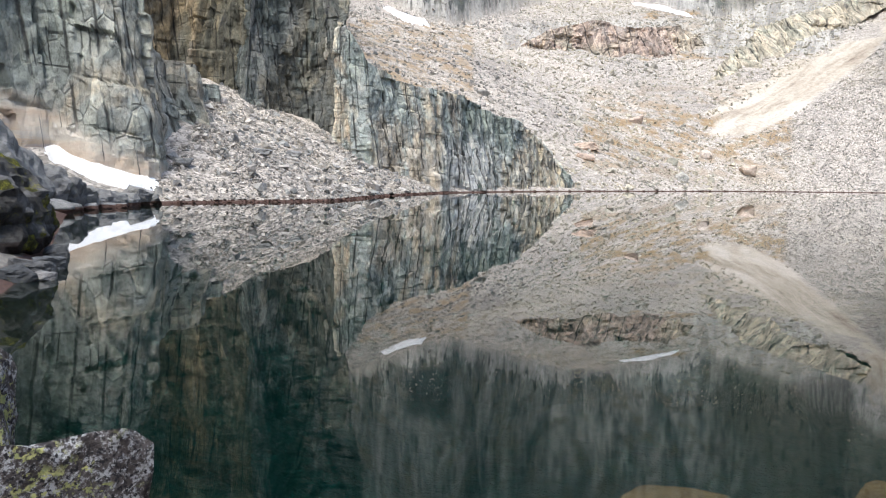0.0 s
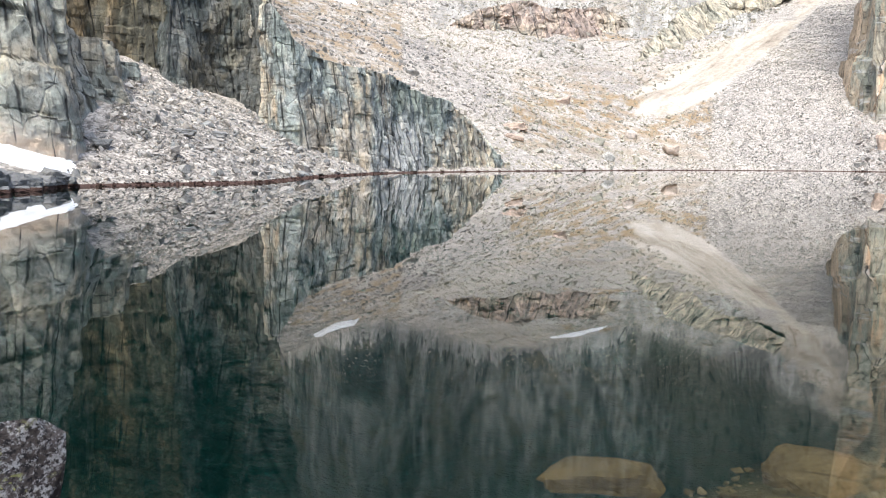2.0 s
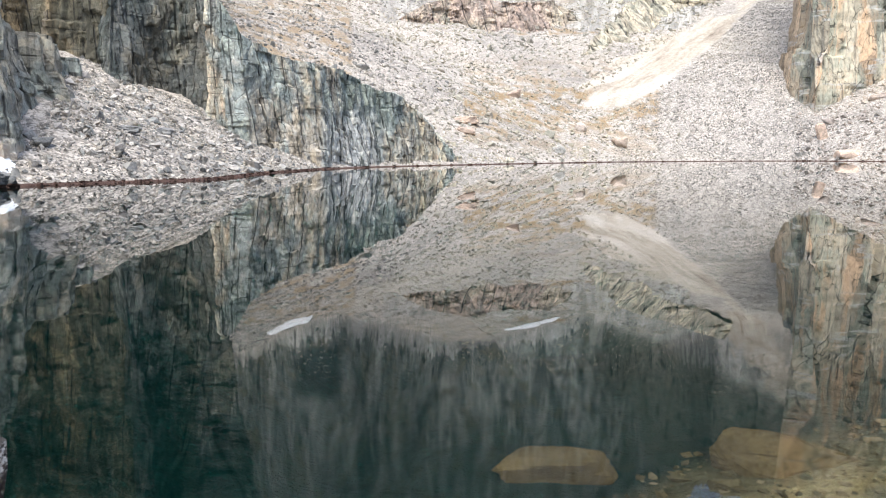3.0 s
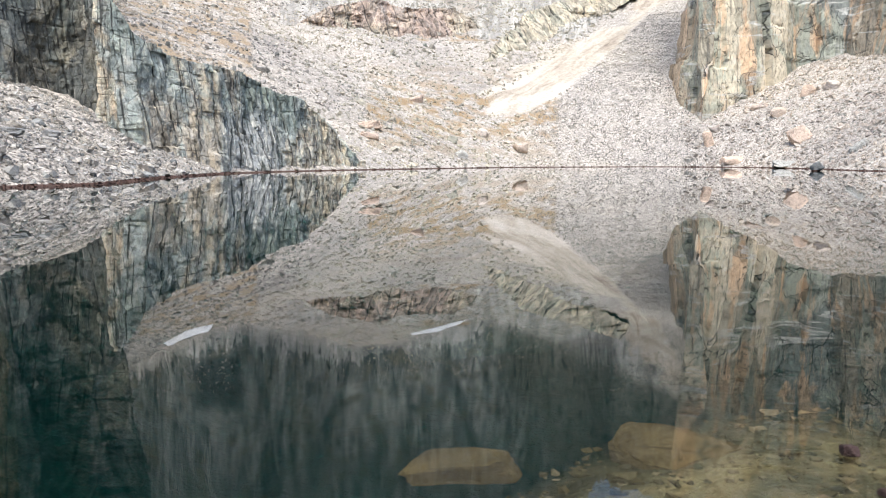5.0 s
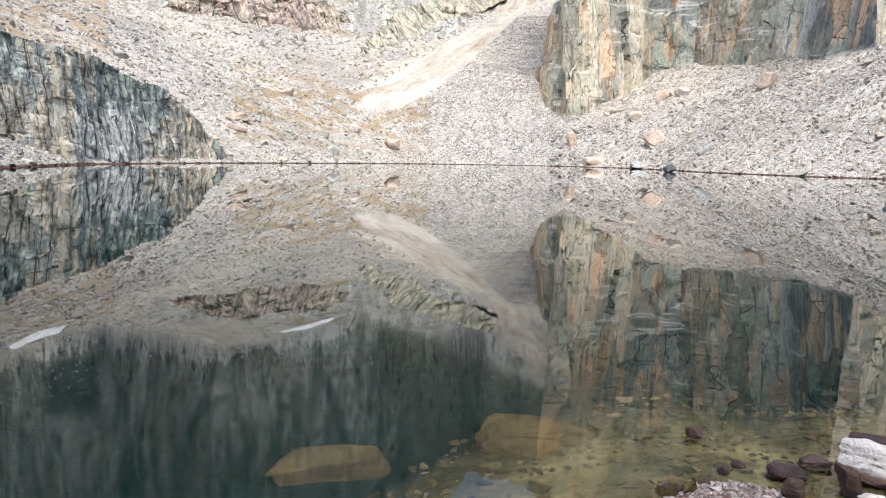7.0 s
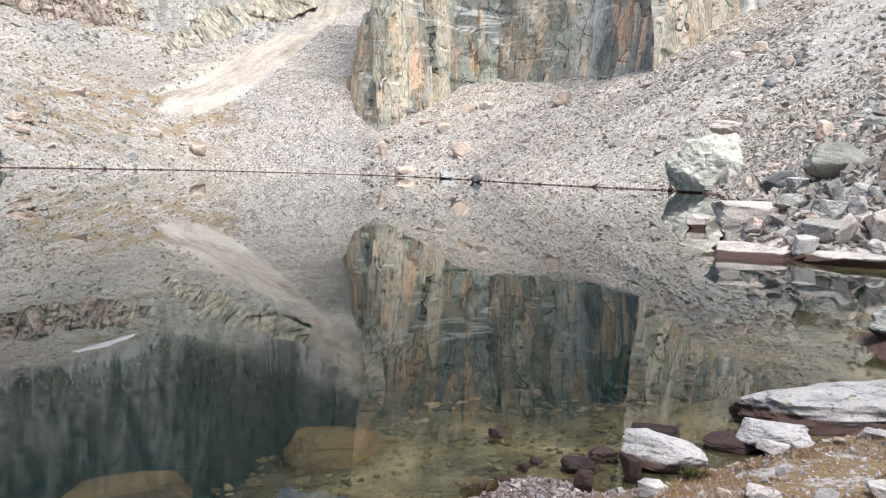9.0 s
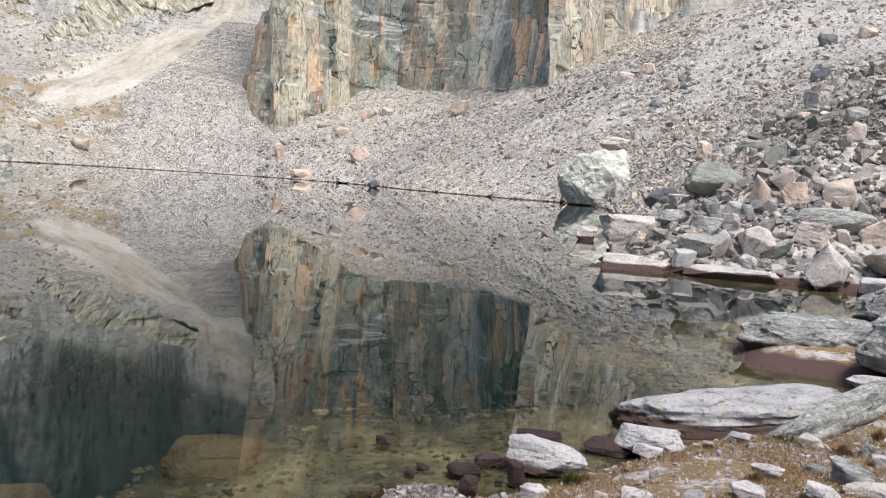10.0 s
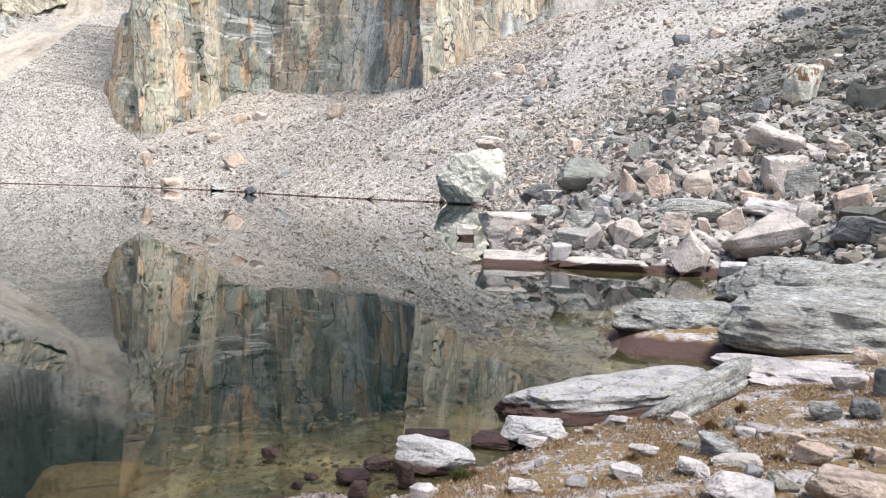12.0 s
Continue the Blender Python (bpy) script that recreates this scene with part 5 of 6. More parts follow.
# the bank where the camera stands
for k, (b, low, high, wide, deep, m, text, tip) in enumerate((
    (57.44, -0.3717, -0.3218, 6.33, 0.6, m_pale, "whitish granite boulder with a brown-stained foot at the waterline", 2),
    (56.54, -0.3307, -0.3036, 3.46, 0.7, m_brown, "dark brown wet rock in the shallows", 0),
    (55.13, -0.3896, -0.3487, 1.91, 0.9, m_schist, "grey stone with a whitish top beside the boulder", -8),
    (51.94, -0.4118, -0.3762, 1.81, 0.9, m_schist, "grey angular stone on the gravel", 14),
    (57.02, -0.4062, -0.3834, 2.12, 0.8, m_pebble_one, "small pale grey stone on the gravel", 0),
    (64.45, -0.3233, -0.2766, 5.63, 0.7, m_pale, "whitish domed granite boulder with a dark foot", -10),
    (64.51, -0.3248, -0.3068, 2.23, 0.6, m_pebble_one, "low whitish stone leaning on a boulder", -4),
    (61.79, -0.3308, -0.3067, 3.77, 0.8, m_brown, "dark brown wet rock at the waterline", 0),
    (77.54, -0.3105, -0.2799, 3.08, 0.7, m_schist, "blue-grey foliated stone in the gravel", 6),
    (72.61, -0.3220, -0.3019, 2.42, 0.5, m_pebble_one, "flat-topped pale stone in the grass", -8),
    (83.56, -0.2981, -0.2731, 2.63, 0.7, m_pinkrock, "pale pink stone on the gravel", 4),
    (83.81, -0.2476, -0.2213, 2.05, 0.8, m_schist, "blue-grey stone with a white cap", -6),
    (80.07, -0.2746, -0.2596, 2.34, 0.6, m_pebble_one, "flat whitish stone on the gravel", 6),
    (79.13, -0.2799, -0.2676, 1.44, 0.8, m_pebble_one, "small whitish stone on the gravel", 0),
    (79.57, -0.3630, -0.3286, 4.97, 0.8, m_pale, "broad pale slab in the bank", 3),
    (86.06, -0.3444, -0.2940, 5.89, 0.8, m_pinkrock, "pinkish slab with dark cracks on the bank", 6),
    (81.97, -0.3355, -0.3033, 2.48, 0.6, m_greenrock, "greenish tilted slab on the bank", 28),
    (84.95, -0.2092, -0.1833, 2.45, 0.7, m_pebble_one, "white-grey rock standing on the bank", -10),
    (87.12, -0.2093, -0.1739, 1.73, 0.8, m_darkrock, "dark brown block on the bank", 0),
    (87.44, -0.2828, -0.2663, 1.54, 0.7, m_pinkrock, "pale pink block on the gravel", 0),
    (74.82, -0.2758, -0.2575, 1.60, 0.8, m_pinkrock, "pink stone beside the rock spine", -8),
    (64.53, -0.3864, -0.3654, 2.49, 0.7, m_pebble_one, "whitish stone in the dry grass", -4),
    (61.90, -0.3889, -0.3769, 1.10, 0.8, m_pinkrock, "small tan stone in the grass", 0),
    (68.28, -0.3705, -0.3557, 1.62, 0.8, m_pebble_one, "small speckled stone in the grass", 0),
    (76.23, -0.3364, -0.3139, 2.40, 0.7, m_pebble_one, "pale crusted stone on the gravel", 4),
    (78.94, -0.3160, -0.2953, 3.53, 0.6, m_pinkrock, "low pinkish slab on the gravel", -12),
    (71.59, -0.3529, -0.3312, 2.60, 0.7, m_pale, "whitish stone at the gravel's edge", 8),
    (86.13, -0.2384, -0.2096, 2.15, 0.8, m_darkrock, "dark grey stone among turf", -6),
    (78.21, -0.2729, -0.2508, 1.16, 0.7, m_schist, "small blue-grey stone on the gravel", 24),
    (68.53, -0.3005, -0.2917, 0.89, 0.8, m_pinkrock, "little pink stone in the grass", 0),
    (80.14, -0.3270, -0.3107, 1.27, 0.8, m_pebble_one, "white stone on the bank", 0),
    (82.43, -0.2755, -0.2649, 1.08, 0.8, m_pinkrock, "low pinkish stone on the gravel", 0),
    (70.24, -0.2871, -0.2741, 1.91, 0.7, m_pebble_one, "pale stone at the foot of the ledge", -6),
    (75.53, -0.3034, -0.2922, 1.36, 0.7, m_schist, "small flat blue-grey stone on the gravel", 0),
    (71.47, -0.2661, -0.2446, 0.86, 0.8, m_pinkrock, "small grey-pink block in a cleft of the ledge", 12),
    (70.53, -0.2787, -0.2569, 1.35, 0.8, m_pinkrock, "fractured pinkish block along the ledge", -8),
    (85.64, -0.1778, -0.1535, 1.75, 0.7, m_pinkrock, "pale fractured rock above the bank", 10),
)):
    high = low + (0.55 if m is m_brown else 0.86) * (high - low)
    perched(b, low, high, wide, deep, m, text, tip, 500 + k, 5 if wide > 4 else 4)
whale(70.0, 7.05, 2.35, 0.95, 0.54, m_ledge, "long whitish rock ledge with a brown-stained foot in the water", 31, heading=24, tip=(4, -5), z=-0.17, rough=0.06, soft=16.0, planes=10)
whale(75.6, 6.1, 0.50, 2.6, 0.56, m_schist, "grey-green rock spine running down the grassy bank", 32, heading=-22, z=-0.05)
whale(85.5, 8.1, 2.8, 1.0, 0.44, m_pale, "pale speckled rock shelf above the bank", 36, heading=8, z=0.05)
whale(74.2, 10.8, 1.9, 1.5, 0.95, m_schist, "blue-grey foliated rock hump at the cove", 33, heading=-4, z=-0.25)
whale(85.4, 9.7, 3.9, 3.2, 1.50, m_schist, "large smooth grey-green rock hump", 34, heading=0, z=-0.35)
whale(75.3, 10.55, 1.5, 0.5, 0.36, m_pale, "low pale rock lip over the brown cove", 35, heading=6, z=-0.05)
whale(82.0, 14.2, 3.6, 1.6, 1.40, m_schist, "dark blue-grey fractured rock hump", 37, heading=4, z=-0.2)
boulder(88.3, 11.0, 0.8, 0.8, 0.8, m_pinkrock, "pinkish block on the smooth rock", 38, z=0.7)
# beach and shallows
for b, r, w, h, sd in ((45.1, 5.75, 0.19, 0.14, 71), (47.3, 5.15, 0.12, 0.10, 72), (51.3, 5.2, 0.32, 0.14, 73), (45.9, 4.85, 0.18, 0.11, 74), (44.0, 4.7, 0.22, 0.10, 75), (48.2, 5.3, 0.14, 0.08, 76), (53.0, 5.5, 0.30, 0.12, 77)):
    boulder(b, r, 0.75 * w, w * 0.6, 0.75 * h, m_brown, "dark reddish-brown wet stone at the waterline", sd, heading=sd * 31 % 60 - 30, z=-0.02, sub=4, sink=0.2, name="stone", category="stone", group="wet stones on the beach")

# the slabs and blocks across the cove
slab(61.57, 21.3, 2.12, 3.4, 0.56, m_slab, "pale flat-topped slab with a brown-stained front", 81, heading=-3, z=-0.15, sub=5, boxy=0.9, planes=4)
slab(68.42, 21.6, 2.95, 1.2, 0.50, m_slab, "long low ledge stained brown along the water", 82, heading=4, z=-0.15, sub=5, boxy=0.9, planes=4)
slab(61.54, 26.7, 2.95, 2.6, 1.6, m_slab, "broad pale slab behind the waterside slab", 83, heading=4, z=-0.05, tip=(0, -2), sub=5, planes=6)
slab(57.67, 33.7, 0.98, 1.2, 0.78, m_slab, "small dark-footed slab in the water", 84, z=-0.1)
slab(66.99, 23.0, 0.92, 0.9, 0.77, m_cove, "lower half of a cracked pink block tilted on its edge", 85, heading=2, z=0.34, tip=(10, -33), boxy=0.92, planes=3)
slab(69.14, 23.1, 0.98, 0.9, 0.79, m_cove, "upper half of a cracked pink block tilted on its edge", 86, heading=2, z=0.74, tip=(10, -33), boxy=0.92, planes=3)
slab(73.82, 21.4, 1.0, 1.0, 1.15, m_cove, "triangular pinkish boulder at the waterline", 87, z=-0.02, tip=(6, 38), planes=4, sub=5)
slab(78.70, 22.7, 2.25, 1.3, 1.0, m_cove, "large pink-grey slab tilted above the cove", 88, heading=5, z=0.62, tip=(14, -29), sub=5, boxy=0.85, planes=5)
slab(77.22, 21.3, 1.10, 0.8, 0.60, m_pale, "white-topped block with a brown foot", 89, z=-0.1)
slab(64.70, 22.3, 0.60, 0.5, 0.64, m_pale, "small upright white block between slabs", 90, z=0.10, tip=(0, 12))


for k, (b, low, high, wide, deep, m, text, tip) in enumerate((
    (66.28, 0.0081, 0.0566, 4.52, 0.7, m_greenrock, "broad sea-green slab leaning on the scree", 12),
    (62.78, -0.0116, 0.0188, 2.76, 0.8, m_darkrock, "dark grey fractured boulder above the cove", -10),
    (65.18, 0.0525, 0.0753, 1.22, 0.9, m_pinkrock, "pinkish-brown squared block on scree", 4),
    (69.89, 0.0483, 0.0770, 1.72, 0.9, m_greenrock, "ochre-green weathered block on scree", -8),
    (69.30, -0.0007, 0.0382, 1.58, 0.8, m_pinkrock, "upright orange-pink block on scree", 9),
    (71.31, -0.0008, 0.0335, 2.25, 0.9, m_pinkrock, "pinkish squared block on scree", -14),
    (74.10, 0.0045, 0.0382, 2.22, 0.9, m_pinkrock, "grey-pink block with an orange underside", -6),
    (72.87, 0.0190, 0.0398, 1.41, 0.8, m_pinkrock, "tan angular block among boulders", 10),
    (70.73, 0.0305, 0.0472, 1.16, 0.8, m_pinkrock, "small pink block among boulders", 0),
    (63.89, -0.0050, 0.0101, 1.48, 0.9, m_pale, "small white block above the cove", -8),
    (63.69, -0.0326, -0.0051, 2.55, 0.9, m_schist, "grey-pink faceted block above the slabs", 12),
    (66.29, -0.0206, 0.0116, 1.53, 0.8, m_schist, "grey wedge-shaped block among boulders", -25),
    (67.96, -0.0151, 0.0091, 2.16, 0.7, m_pale, "pale tilted flake among boulders", 24),
    (68.58, -0.0190, 0.0009, 0.96, 0.9, m_schist, "rounded blue-grey cobble among blocks", 0),
    (69.79, -0.0366, -0.0025, 1.65, 0.5, m_schist, "blue-grey slab standing on edge", 38),
    (66.04, -0.0438, -0.0166, 2.19, 0.9, m_schist, "brown-grey block behind the pink block", 6),
    (67.51, -0.0341, -0.0083, 1.60, 0.9, m_pale, "pale squared block behind the pink block", -12),
    (65.58, -0.0645, -0.0384, 3.26, 0.8, m_schist, "flat grey slab behind the waterside ledge", -4),
    (70.44, -0.0644, -0.0346, 3.38, 0.6, m_greenrock, "long grey slab leaning beside the pink block", -20),
    (68.91, -0.0759, -0.0587, 1.47, 0.8, m_pale, "small white block at the ledge", 10),
    (72.86, -0.0438, -0.0145, 2.22, 0.9, m_pinkrock, "pinkish block among the boulders", 8),
    (74.63, -0.0394, -0.0200, 0.97, 0.9, m_pinkrock, "small pinkish block among the boulders", -8),
    (73.70, -0.0249, 0.0056, 6.14, 0.5, m_schist, "long blue-grey slab across the boulder pile", -3),
    (76.19, -0.0379, -0.0024, 2.65, 0.8, m_pinkrock, "brown-pink boulder under a long slab", -16),
    (78.76, -0.0208, 0.0101, 4.19, 0.6, m_pale, "long speckled grey slab on the pile", 8),
    (81.21, -0.0213, 0.0116, 1.98, 0.7, m_slab, "yellowish cream block with cracks", 26),
    (77.50, -0.0001, 0.0174, 1.88, 0.9, m_pinkrock, "orange-tan block beneath the large boulders", -6),
    (78.94, 0.0570, 0.1033, 5.13, 0.9, m_pinkrock, "large pale pink boulder with an orange corner", 12),
    (79.49, 0.0080, 0.0676, 3.43, 0.8, m_pinkrock, "large pale pink boulder with a flat face", 10),
    (80.54, 0.0086, 0.0494, 2.69, 0.8, m_schist, "grey boulder with green lichen beside the pink one", -14),
    (77.10, 0.0173, 0.0416, 1.08, 0.8, m_pinkrock, "pink wedge among the boulders", -10),
    (76.74, 0.0550, 0.0752, 1.23, 0.9, m_pinkrock, "pale pink block under the large boulder", 0),
    (75.48, 0.0382, 0.0586, 0.96, 0.8, m_pinkrock, "small tan block on scree", 14),
    (82.65, 0.0591, 0.0790, 1.59, 0.9, m_pinkrock, "orange-brown squared block on the slope", 9),
    (83.63, 0.0656, 0.0898, 2.11, 0.9, m_greenrock, "pale olive boulder on the dark slope", -10),
    (83.73, -0.0061, 0.0323, 3.00, 0.8, m_pinkrock, "brown-pink wedge-shaped boulder on scree", -24),
    (84.77, -0.0424, -0.0035, 4.33, 0.7, m_darkrock, "big dark grey slab over a hollow", 12),
    (83.35, -0.0440, -0.0181, 2.70, 0.8, m_schist, "grey rough boulder under the dark slab", 4),
    (80.19, 0.1149, 0.1709, 2.47, 0.9, m_palegreen, "tall pale green boulder with a rust-brown cap", 10),
    (84.13, 0.1087, 0.1390, 2.95, 0.9, m_greenrock, "mossy olive boulder on the dark slope", 4),
    (77.76, 0.1087, 0.1260, 1.14, 0.9, m_darkrock, "dark grey angular block on the slope", 0),
    (71.61, 0.1157, 0.1384, 1.08, 0.9, m_darkrock, "dark grey upright block on the slope", -8),
    (71.99, 0.1487, 0.1692, 1.34, 0.9, m_darkrock, "dark green-grey block high on the slope", 12),
    (74.45, 0.1968, 0.2123, 1.30, 0.9, m_pinkrock, "tan block high on the slope", -8),
    (83.17, 0.1888, 0.2046, 2.76, 0.9, m_greenrock, "grey-green boulders high on the slope", 6),
    (79.30, 0.2151, 0.2313, 1.73, 0.9, m_darkrock, "dark boulder high on the slope", -6),
    (61.52, 0.1102, 0.1295, 1.03, 0.8, m_darkrock, "dark grey block standing out of the pink scree", -14),
    (59.27, 0.1429, 0.1571, 1.24, 0.8, m_pinkrock, "tan block below the cream cliff", 8),
    (60.74, 0.1506, 0.1719, 1.32, 0.8, m_pinkrock, "pinkish block below the cream cliff", -18),
    (62.53, 0.1335, 0.1548, 1.10, 0.8, m_pinkrock, "orange-pink leaning block on scree", 30),
    (74.67, 0.0803, 0.1041, 1.30, 0.9, m_pinkrock, "small pale block on scree", 10),
    (72.17, 0.1883, 0.2033, 1.22, 0.9, m_darkrock, "dark flat block high on the slope", 0),
    (59.51, -0.0050, 0.0146, 0.96, 0.9, m_slab, "cream block beside the great boulder", 4),
    (13.80, 0.0718, 0.0845, 1.22, 0.9, m_pinkrock, "grey boulder with a dark hollow under it on the far slope", -12),
    (18.62, 0.0283, 0.0398, 1.00, 0.9, m_pinkrock, "reddish block on the far slope", 0),
    (10.14, 0.0398, 0.0511, 2.33, 0.7, m_pinkrock, "long grey block above the far shore", -4),
    (10.24, 0.0271, 0.0370, 1.61, 0.7, m_pinkrock, "pinkish block above the far shore", 6),
    (21.46, 0.0084, 0.0228, 1.17, 0.9, m_pinkrock, "tan block near the far shore", -6),
    (17.12, 0.0007, 0.0123, 1.00, 0.9, m_schist, "blue-grey block near the far shore", 0),
    (34.61, 0.0149, 0.0373, 0.87, 0.7, m_pinkrock, "upright pale block near the far shore", -16),
    (40.44, 0.0190, 0.0489, 1.86, 0.8, m_pinkrock, "big pale tilted block on the talus", -30),
    (38.98, 0.0492, 0.0642, 1.05, 0.9, m_pinkrock, "grey block over a dark hollow", 10),
    (41.55, -0.0123, 0.0041, 1.10, 0.9, m_darkrock, "dark pointed rock at the far waterline", -38),
    (43.91, 0.0109, 0.0282, 1.56, 0.6, m_schist, "grey-blue slab leaning on the talus", -28),
    (47.53, 0.0880, 0.1096, 1.33, 0.9, m_pinkrock, "tan block under the ochre cliff", 8),
    (39.76, -0.0084, -0.0002, 2.03, 0.8, m_schist, "blue-white slab at the far waterline", 3),
    (36.26, -0.0075, 0.0051, 1.87, 0.8, m_pinkrock, "pale block at the far waterline", 4),
    (40.75, 0.0731, 0.0879, 1.10, 0.8, m_pinkrock, "tan block below the ochre cliff", -6),
    (37.82, 0.0590, 0.0672, 1.37, 0.8, m_pinkrock, "pale flat block below the ochre cliff", -10),
    (42.12, 0.0792, 0.0925, 1.08, 0.8, m_pinkrock, "tan block beside the cliff foot", 8)
)):
    rock = perched(b, low, high, wide, deep, m, text, tip, 400 + k, 4 if b > 55 else 3)
    if "rust-brown cap" in text:
        cushions(rock, "crust", m_rust, "rust-brown crust", 5, 0.58, 0.04, 0.3)
boulder(57.6, 128, 12.0, 9.0, 11.6, m_palegreen, "house-sized pale green boulder at the water's edge", 111, heading=6, z=-0.8, boxy=0.9, planes=16, sub=5)
boulder(59.0, 137, 5.5, 4.5, 2.6, m_pinkrock, "orange block beside the great boulder", 112, z=10)

# rocks on the left-hand shore
boulder(-31.2, 25.0, 3.2, 3.0, 4.5, m_darkrock, "tall dark grey boulder with pale frosting behind the mossy one", 178, z=-0.2, sub=5)
moss_rock = boulder(-32.8, 19.0, 5.0, 6.0, 3.2, m_moss, "huge dark boulder patched with yellow-green moss", 131, z=-0.5, sub=5, boxy=0.85, soft=12, rough=0.10)

cushions(moss_rock, "moss", m_mossy, "yellow-green moss cushions", 3, 0.56, 0.10)
for b, r, w, dep, h, sd in ((-27.6, 46.0, 3.2, 3.0, 2.6, 132), (-26.2, 47.5, 2.4, 2.2, 2.2, 133), (-25.2, 49.0, 2.2, 2.0, 1.8, 134), (-24.2, 50.5, 2.0, 1.8, 1.5, 135), (-23.2, 52.0, 1.8, 1.6, 1.3, 136), (-22.3, 53.5, 1.6, 1.4, 1.1, 137), (-21.7, 55.5, 2.0, 1.6, 1.6, 138),
                            (-26.8, 43.0, 1.8, 1.6, 1.0, 139), (-28.4, 50.0, 3.0, 2.4, 4.0, 140), (-20.9, 57.5, 1.5, 1.2, 0.9, 171), (-25.8, 46.0, 1.2, 1.0, 0.7, 172), (-24.7, 48.0, 1.0, 0.9, 0.6, 173), (-23.7, 49.8, 1.1, 0.9, 0.6, 174), (-22.8, 51.0, 0.9, 0.8, 0.5, 175), (-29.2, 44.0, 3.6, 3.0, 3.6, 176), (-27.2, 49.0, 2.4, 2.0, 3.0, 177)):
    boulder(b, r, w, dep, h, m_darkrock, "dark grey layered rock on the snowy shore", sd, heading=(sd * 29) % 50 - 25, tip=(0, (sd * 11) % 20 - 10), sub=4, z=-0.15, group="rocks below the snow patch")
for b, r, w, h, m, sd in ((-28.2, 17.0, 0.9, 0.5, m_wetrock, 141), (-29.3, 16.0, 0.8, 0.45, m_wetrock, 142), (-27.2, 18.0, 0.7, 0.4, m_wetrock, 143), (-27.6, 16.2, 0.5, 0.3, m_wetrock, 144), (-26.8, 20.5, 0.6, 0.45, m_wetrock, 145)):
    boulder(b, r, w, w * 0.8, h, m, "small angular rock in the water by the mossy boulder", sd, z=-0.1, group="rocks by the mossy boulder")
slab(-35.6, 2.4, 1.26, 0.66, 1.52, m_lichen, "dark angular rock with white and yellow-green lichen", 157, heading=8, tip=(0, 17), z=-0.06, sub=5, soft=50, planes=2)
boulder(-36.9, 3.0, 1.05, 0.8, 1.85, m_lichen, "dark lichened rock rising at the water's edge", 152, z=-0.1, sub=5, boxy=0.75)

boulder(-13.4, 73.5, 2.4, 1.6, 0.75, m_darkrock, "dark flat slab lying on the scree fan", 181, sink=0.05)
boulder(-18.6, 66.0, 1.6, 1.2, 0.8, m_darkrock, "dark grey block on the scree fan", 182)
boulder(-11.0, 84.0, 1.8, 1.2, 0.9, m_darkrock, "dark grey block high on the scree fan", 183)

# ---- snow
def snow(name, front, label, z_up=0.5, seed=0, sharp=6.0):
    """A bank of old snow lying on the ground; front: bearing, slope of the line of sight to its lower edge, metres across."""
    nb, nw = 70, 24
    f = np.array(front)
    rows = []
    for i, b in enumerate(np.linspace(f[0, 0], f[-1, 0], nb)):
        x, y, _ = meet(b, float(np.interp(b, f[:, 0], f[:, 1])))
        r = math.hypot(x, y)
        q = i / (nb - 1)
        span = float(np.interp(b, f[:, 0], f[:, 2])) * (1 + 0.06 * math.sin(9 * q + seed))
        for w in np.linspace(0, 1, nw):
            px, py = polar(b, r + span * w)
            g = float(ground_height([px], [py])[0])
            rows.append((px, py, g - 0.12 + z_up * min(1, sharp * w, 6 * (1 - w) + 0.2) * min(1, 8 * q + 0.1, 8 * (1 - q) + 0.1) + 0.03 * math.sin(31 * w + 17 * q)))
    return tagged(new(name, mesh_of(name, rows, grid_faces(nb, nw), m_snow, True)), label, "snow")


snow("snow_patch", [(-27.6, 0.024, 1.5), (-26.9, 0.015, 3.0), (-24, -0.011, 4.6), (-22.6, -0.018, 5.0), (-20.2, -0.021, 3.2)], "old white snow bank between cliff foot and shore rocks", 0.55)
snow("snow_patch", [(-4.6, 0.214, 8.0), (-3.0, 0.198, 16.0), (-1.2, 0.1925, 4.0)], "blue-white snow tongue under the headwall", 1.6, 2, 23.0)
snow("snow_patch", [(13.2, 0.219, 2.0), (15.4, 0.209, 6.0), (17.4, 0.199, 2.0)], "thin snow strip under the headwall", 1.6, 4, 23.0)

# ---- boulders strewn over the near slope
rng = np.random.default_rng(77)
kinds = [m_pinkrock, m_greenrock, m_schist, m_pinkrock, m_greenrock]
words = {m_pinkrock.name: "pinkish-grey angular block on the boulder slope", m_greenrock.name: "green-grey angular block on the boulder slope", m_schist.name: "dark grey angular block on the boulder slope"}
protos = []
for k in range(15):
    v, f = rock_shape(300 + k, 3, 14, 50.0, 0.05, 0.78)
    protos.append([mesh_of("block", v * 0.5, f, m) for m in kinds[:3]])
p = spread(6, 280, 60, 96, 21, 95, lambda x, y, b, r, z, d: d > 0.6, 0.15)
for i in range(len(p[0])):
    w = float(np.clip(rng.lognormal(-0.95, 0.42), 0.25, 1.1)) * (0.75 + p[4][i] / 90)
    m = int(rng.choice([0, 1, 2], p=[0.62, 0.2, 0.18] if p[3][i] < 76 or p[4][i] < 28 else [0.25, 0.45, 0.3]))
    ob = new("block", protos[int(rng.integers(15))][m])
    ob.matrix_world = pose(float(p[0][i]), float(p[1][i]), float(p[2][i]) + 0.18 * w, *[float(q) for q in rng.uniform(-25, 25, 2)], float(rng.uniform(0, 360))) @ Matrix.Diagonal((w, w * float(rng.uniform(0.6, 0.95)), w * float(rng.uniform(0.45, 0.85)), 1))
    tagged(ob, words[kinds[m].name], "boulder", "blocks on the boulder slope")

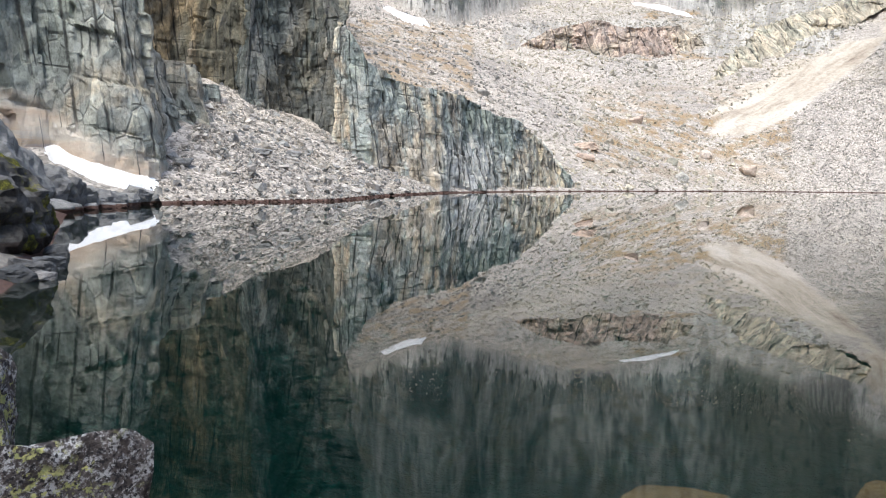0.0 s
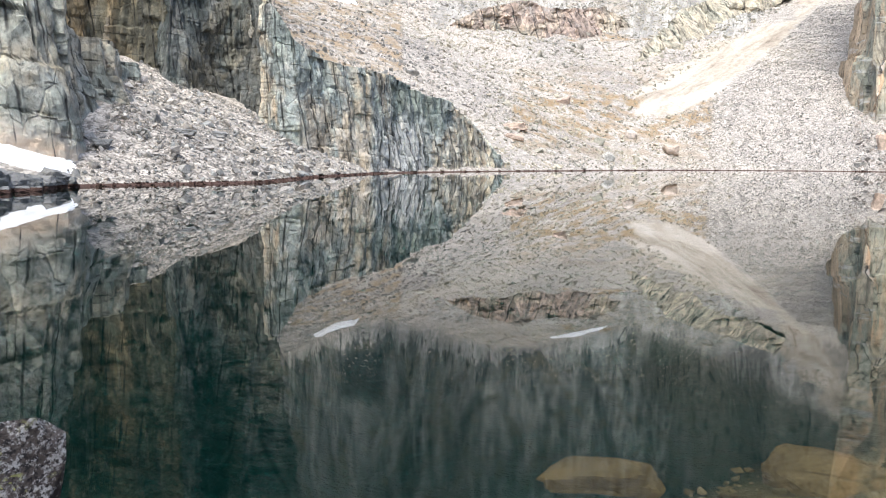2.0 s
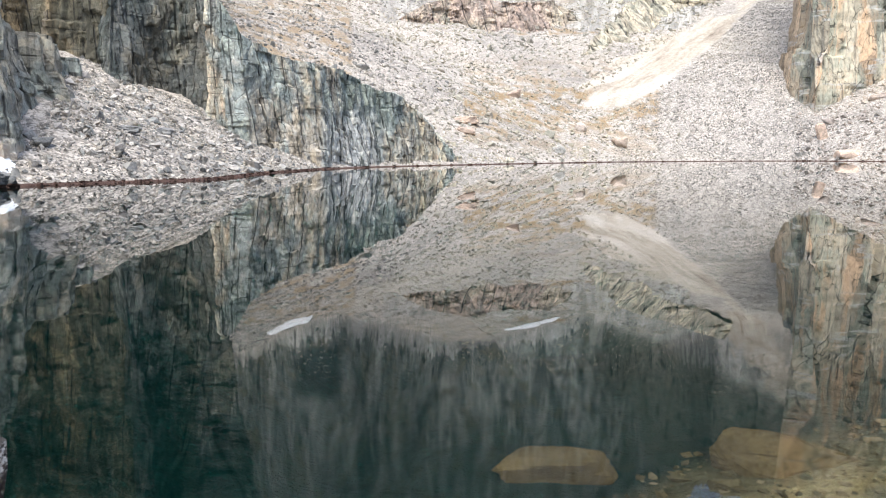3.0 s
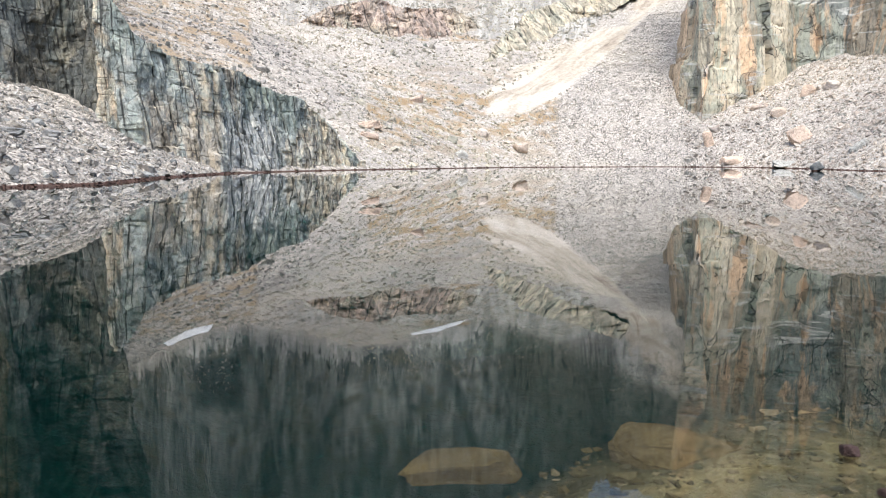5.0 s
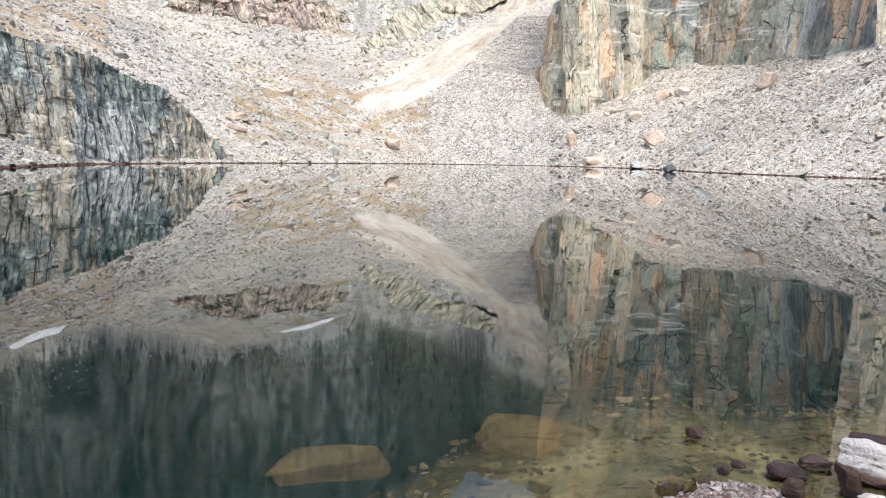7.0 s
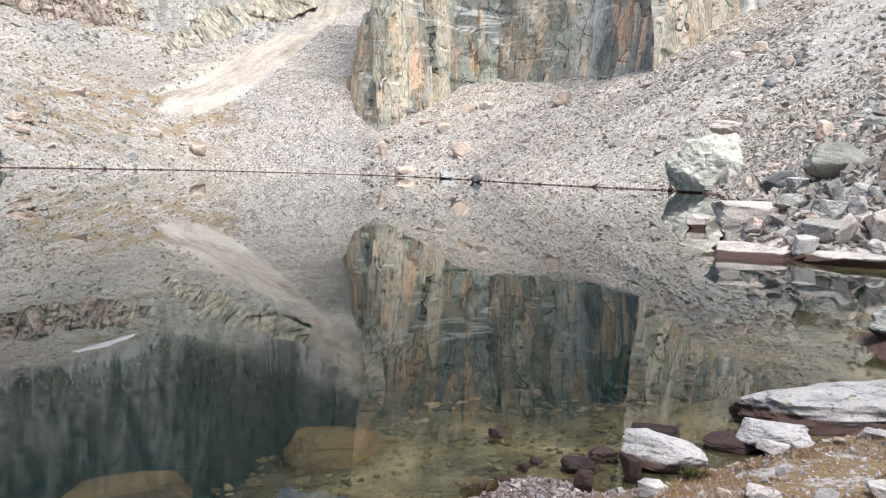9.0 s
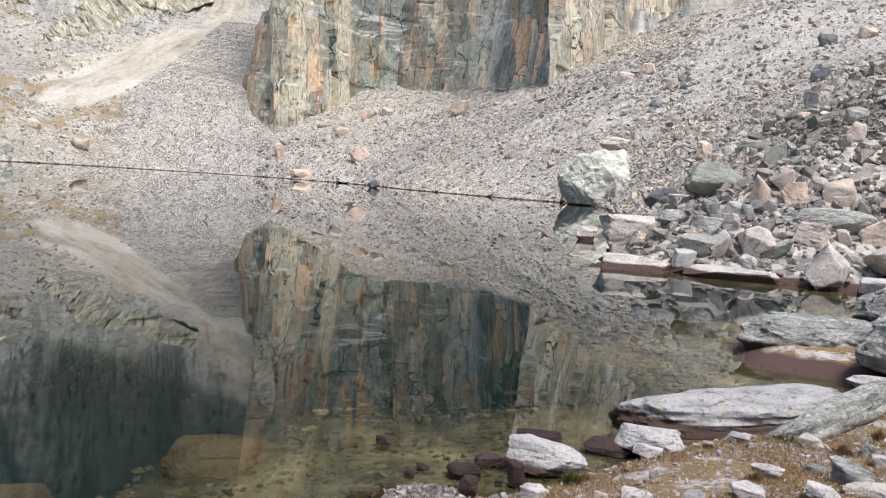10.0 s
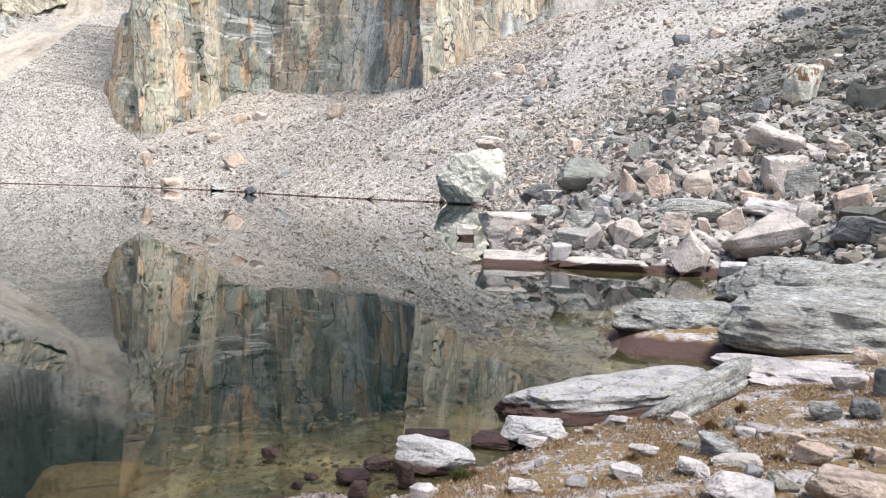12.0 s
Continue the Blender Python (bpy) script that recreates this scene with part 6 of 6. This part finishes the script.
# ---- lake bed, beach and bank litter
for b, r, w, dep, h, z, sd, tip in ((18.0, 5.4, 0.90, 0.5, 0.56, -1.05, 161, (8, -31)), (33.8, 5.35, 1.0, 0.9, 0.5, -0.72, 162, (4, 6))):
    slab(b, r, w, dep, h, m_ochre, "ochre silted slab lying under the water", sd, z=z, tip=tip, heading=-8, boxy=0.85, planes=5, rough=0.05, category="rock", name="sunken_slab")
p = spread(7, 900, 20, 58, 3.4, 8.5, lambda x, y, b, r, z, d: (d < 0.05) & (z > -0.8))
stones("lake_bed_stones", *p[:3], np.clip(rng.lognormal(-2.9, 0.55, len(p[0])), 0.03, 0.22), m_bed, 15, "ochre silted stones on the shallow lake bed", "stones")
p = spread(8, 7000, 38, 97, 3.0, 9.2, lambda x, y, b, r, z, d: d > 0)
q = spread(81, 6500, 42, 56, 3.2, 5.4, lambda x, y, b, r, z, d: d > -0.08)
stones("gravel", *q[:3], np.clip(rng.lognormal(-4.1, 0.5, len(q[0])), 0.008, 0.05), m_wetgravel, 17, "pinkish wet gravel on the little beach", "gravel")
stones("gravel", *p[:3], np.clip(rng.lognormal(-4.0, 0.55, len(p[0])), 0.008, 0.10), m_pebble, 16, "pale gravel and pebbles on the bank", "gravel", singles=300, single_material=m_pebble_one, slope="gravel_bank")


def grass(seed, n, label):
    """Dry blades in tufts."""
    p = spread(seed, n, 52, 96, 3.4, 9.5, lambda x, y, b, r, z, d: (d > 0.12) & (wobble(x, y, 2.6, 3) + 0.5 * wobble(x, y, 7.0, 1) > -0.12) & (r < 8.6))
    g = np.random.default_rng(seed)
    n = len(p[0])
    a, hgt, wid = g.uniform(0, 6.28, n), g.uniform(0.01, 0.038, n), g.uniform(0.0015, 0.003, n)
    lx, ly = g.normal(0, 0.025, n), g.normal(0, 0.025, n)
    c = np.stack([p[0], p[1], p[2]], 1)
    side = np.stack([np.cos(a) * wid, np.sin(a) * wid, 0 * a], 1)
    tip = c + np.stack([lx, ly, hgt], 1)
    v = np.stack([c - side, c + side, tip], 1).reshape(-1, 3)
    tagged(new("dry_grass", mesh_of("dry_grass", v, np.arange(3 * n).reshape(-1, 3), m_grass)), label, "grass", kind="stuff")


grass(9, 75000, "short brown autumn grass on the bank")


def tuft(bearing, r, size, material, label, seed, blades=260):
    """A clump of grass: blades that fan out from one foot."""
    g = np.random.default_rng(seed)
    x, y = polar(bearing, r)
    z = float(ground_height([x], [y])[0])
    a, out = g.uniform(0, 6.28, blades), g.uniform(0, 1, blades) ** 0.7
    foot = np.stack([0.35 * size * out * np.cos(a), 0.35 * size * out * np.sin(a), 0 * a - 0.01], 1)
    h = size * g.uniform(0.5, 1.0, blades) * (1.1 - 0.5 * out)
    tip = foot + np.stack([0.5 * size * out * np.cos(a) + g.normal(0, 0.1 * size, blades), 0.5 * size * out * np.sin(a) + g.normal(0, 0.1 * size, blades), h], 1)
    side = np.stack([-np.sin(a), np.cos(a), 0 * a], 1) * 0.003
    mid = (foot + tip) / 2 + np.array([0, 0, 0.12 * size])
    v = np.stack([foot - side, foot + side, mid + 0.7 * side, mid - 0.7 * side, tip], 1).reshape(-1, 3)
    k = 5 * np.arange(blades)[:, None]
    f = np.concatenate([k + np.array([[0, 1, 2]]), k + np.array([[0, 2, 3]]), k + np.array([[3, 2, 4]])])
    ob = new("grass_tuft", mesh_of("grass_tuft", v, f, material))
    ob.matrix_world = Matrix.Translation((float(x), float(y), z))
    tagged(ob, label, "grass", "tufts on the bank")


tuft(59.6, 4.98, 0.13, m_tuftgreen, "dark olive tuft beside the white boulder", 1)
for b, r, sz, sd in ((60.4, 5.05, 0.10, 2), (73.4, 6.45, 0.12, 3), (76.8, 6.1, 0.12, 4), (77.9, 5.5, 0.09, 5), (72.0, 5.15, 0.08, 6), (84.9, 4.75, 0.12, 7), (81.5, 5.3, 0.08, 8), (86.2, 5.4, 0.10, 9), (78.6, 6.9, 0.11, 10), (75.3, 5.6, 0.08, 11)):
    tuft(b, r, sz, m_grass, "reddish-brown dry grass tuft on the bank", sd)
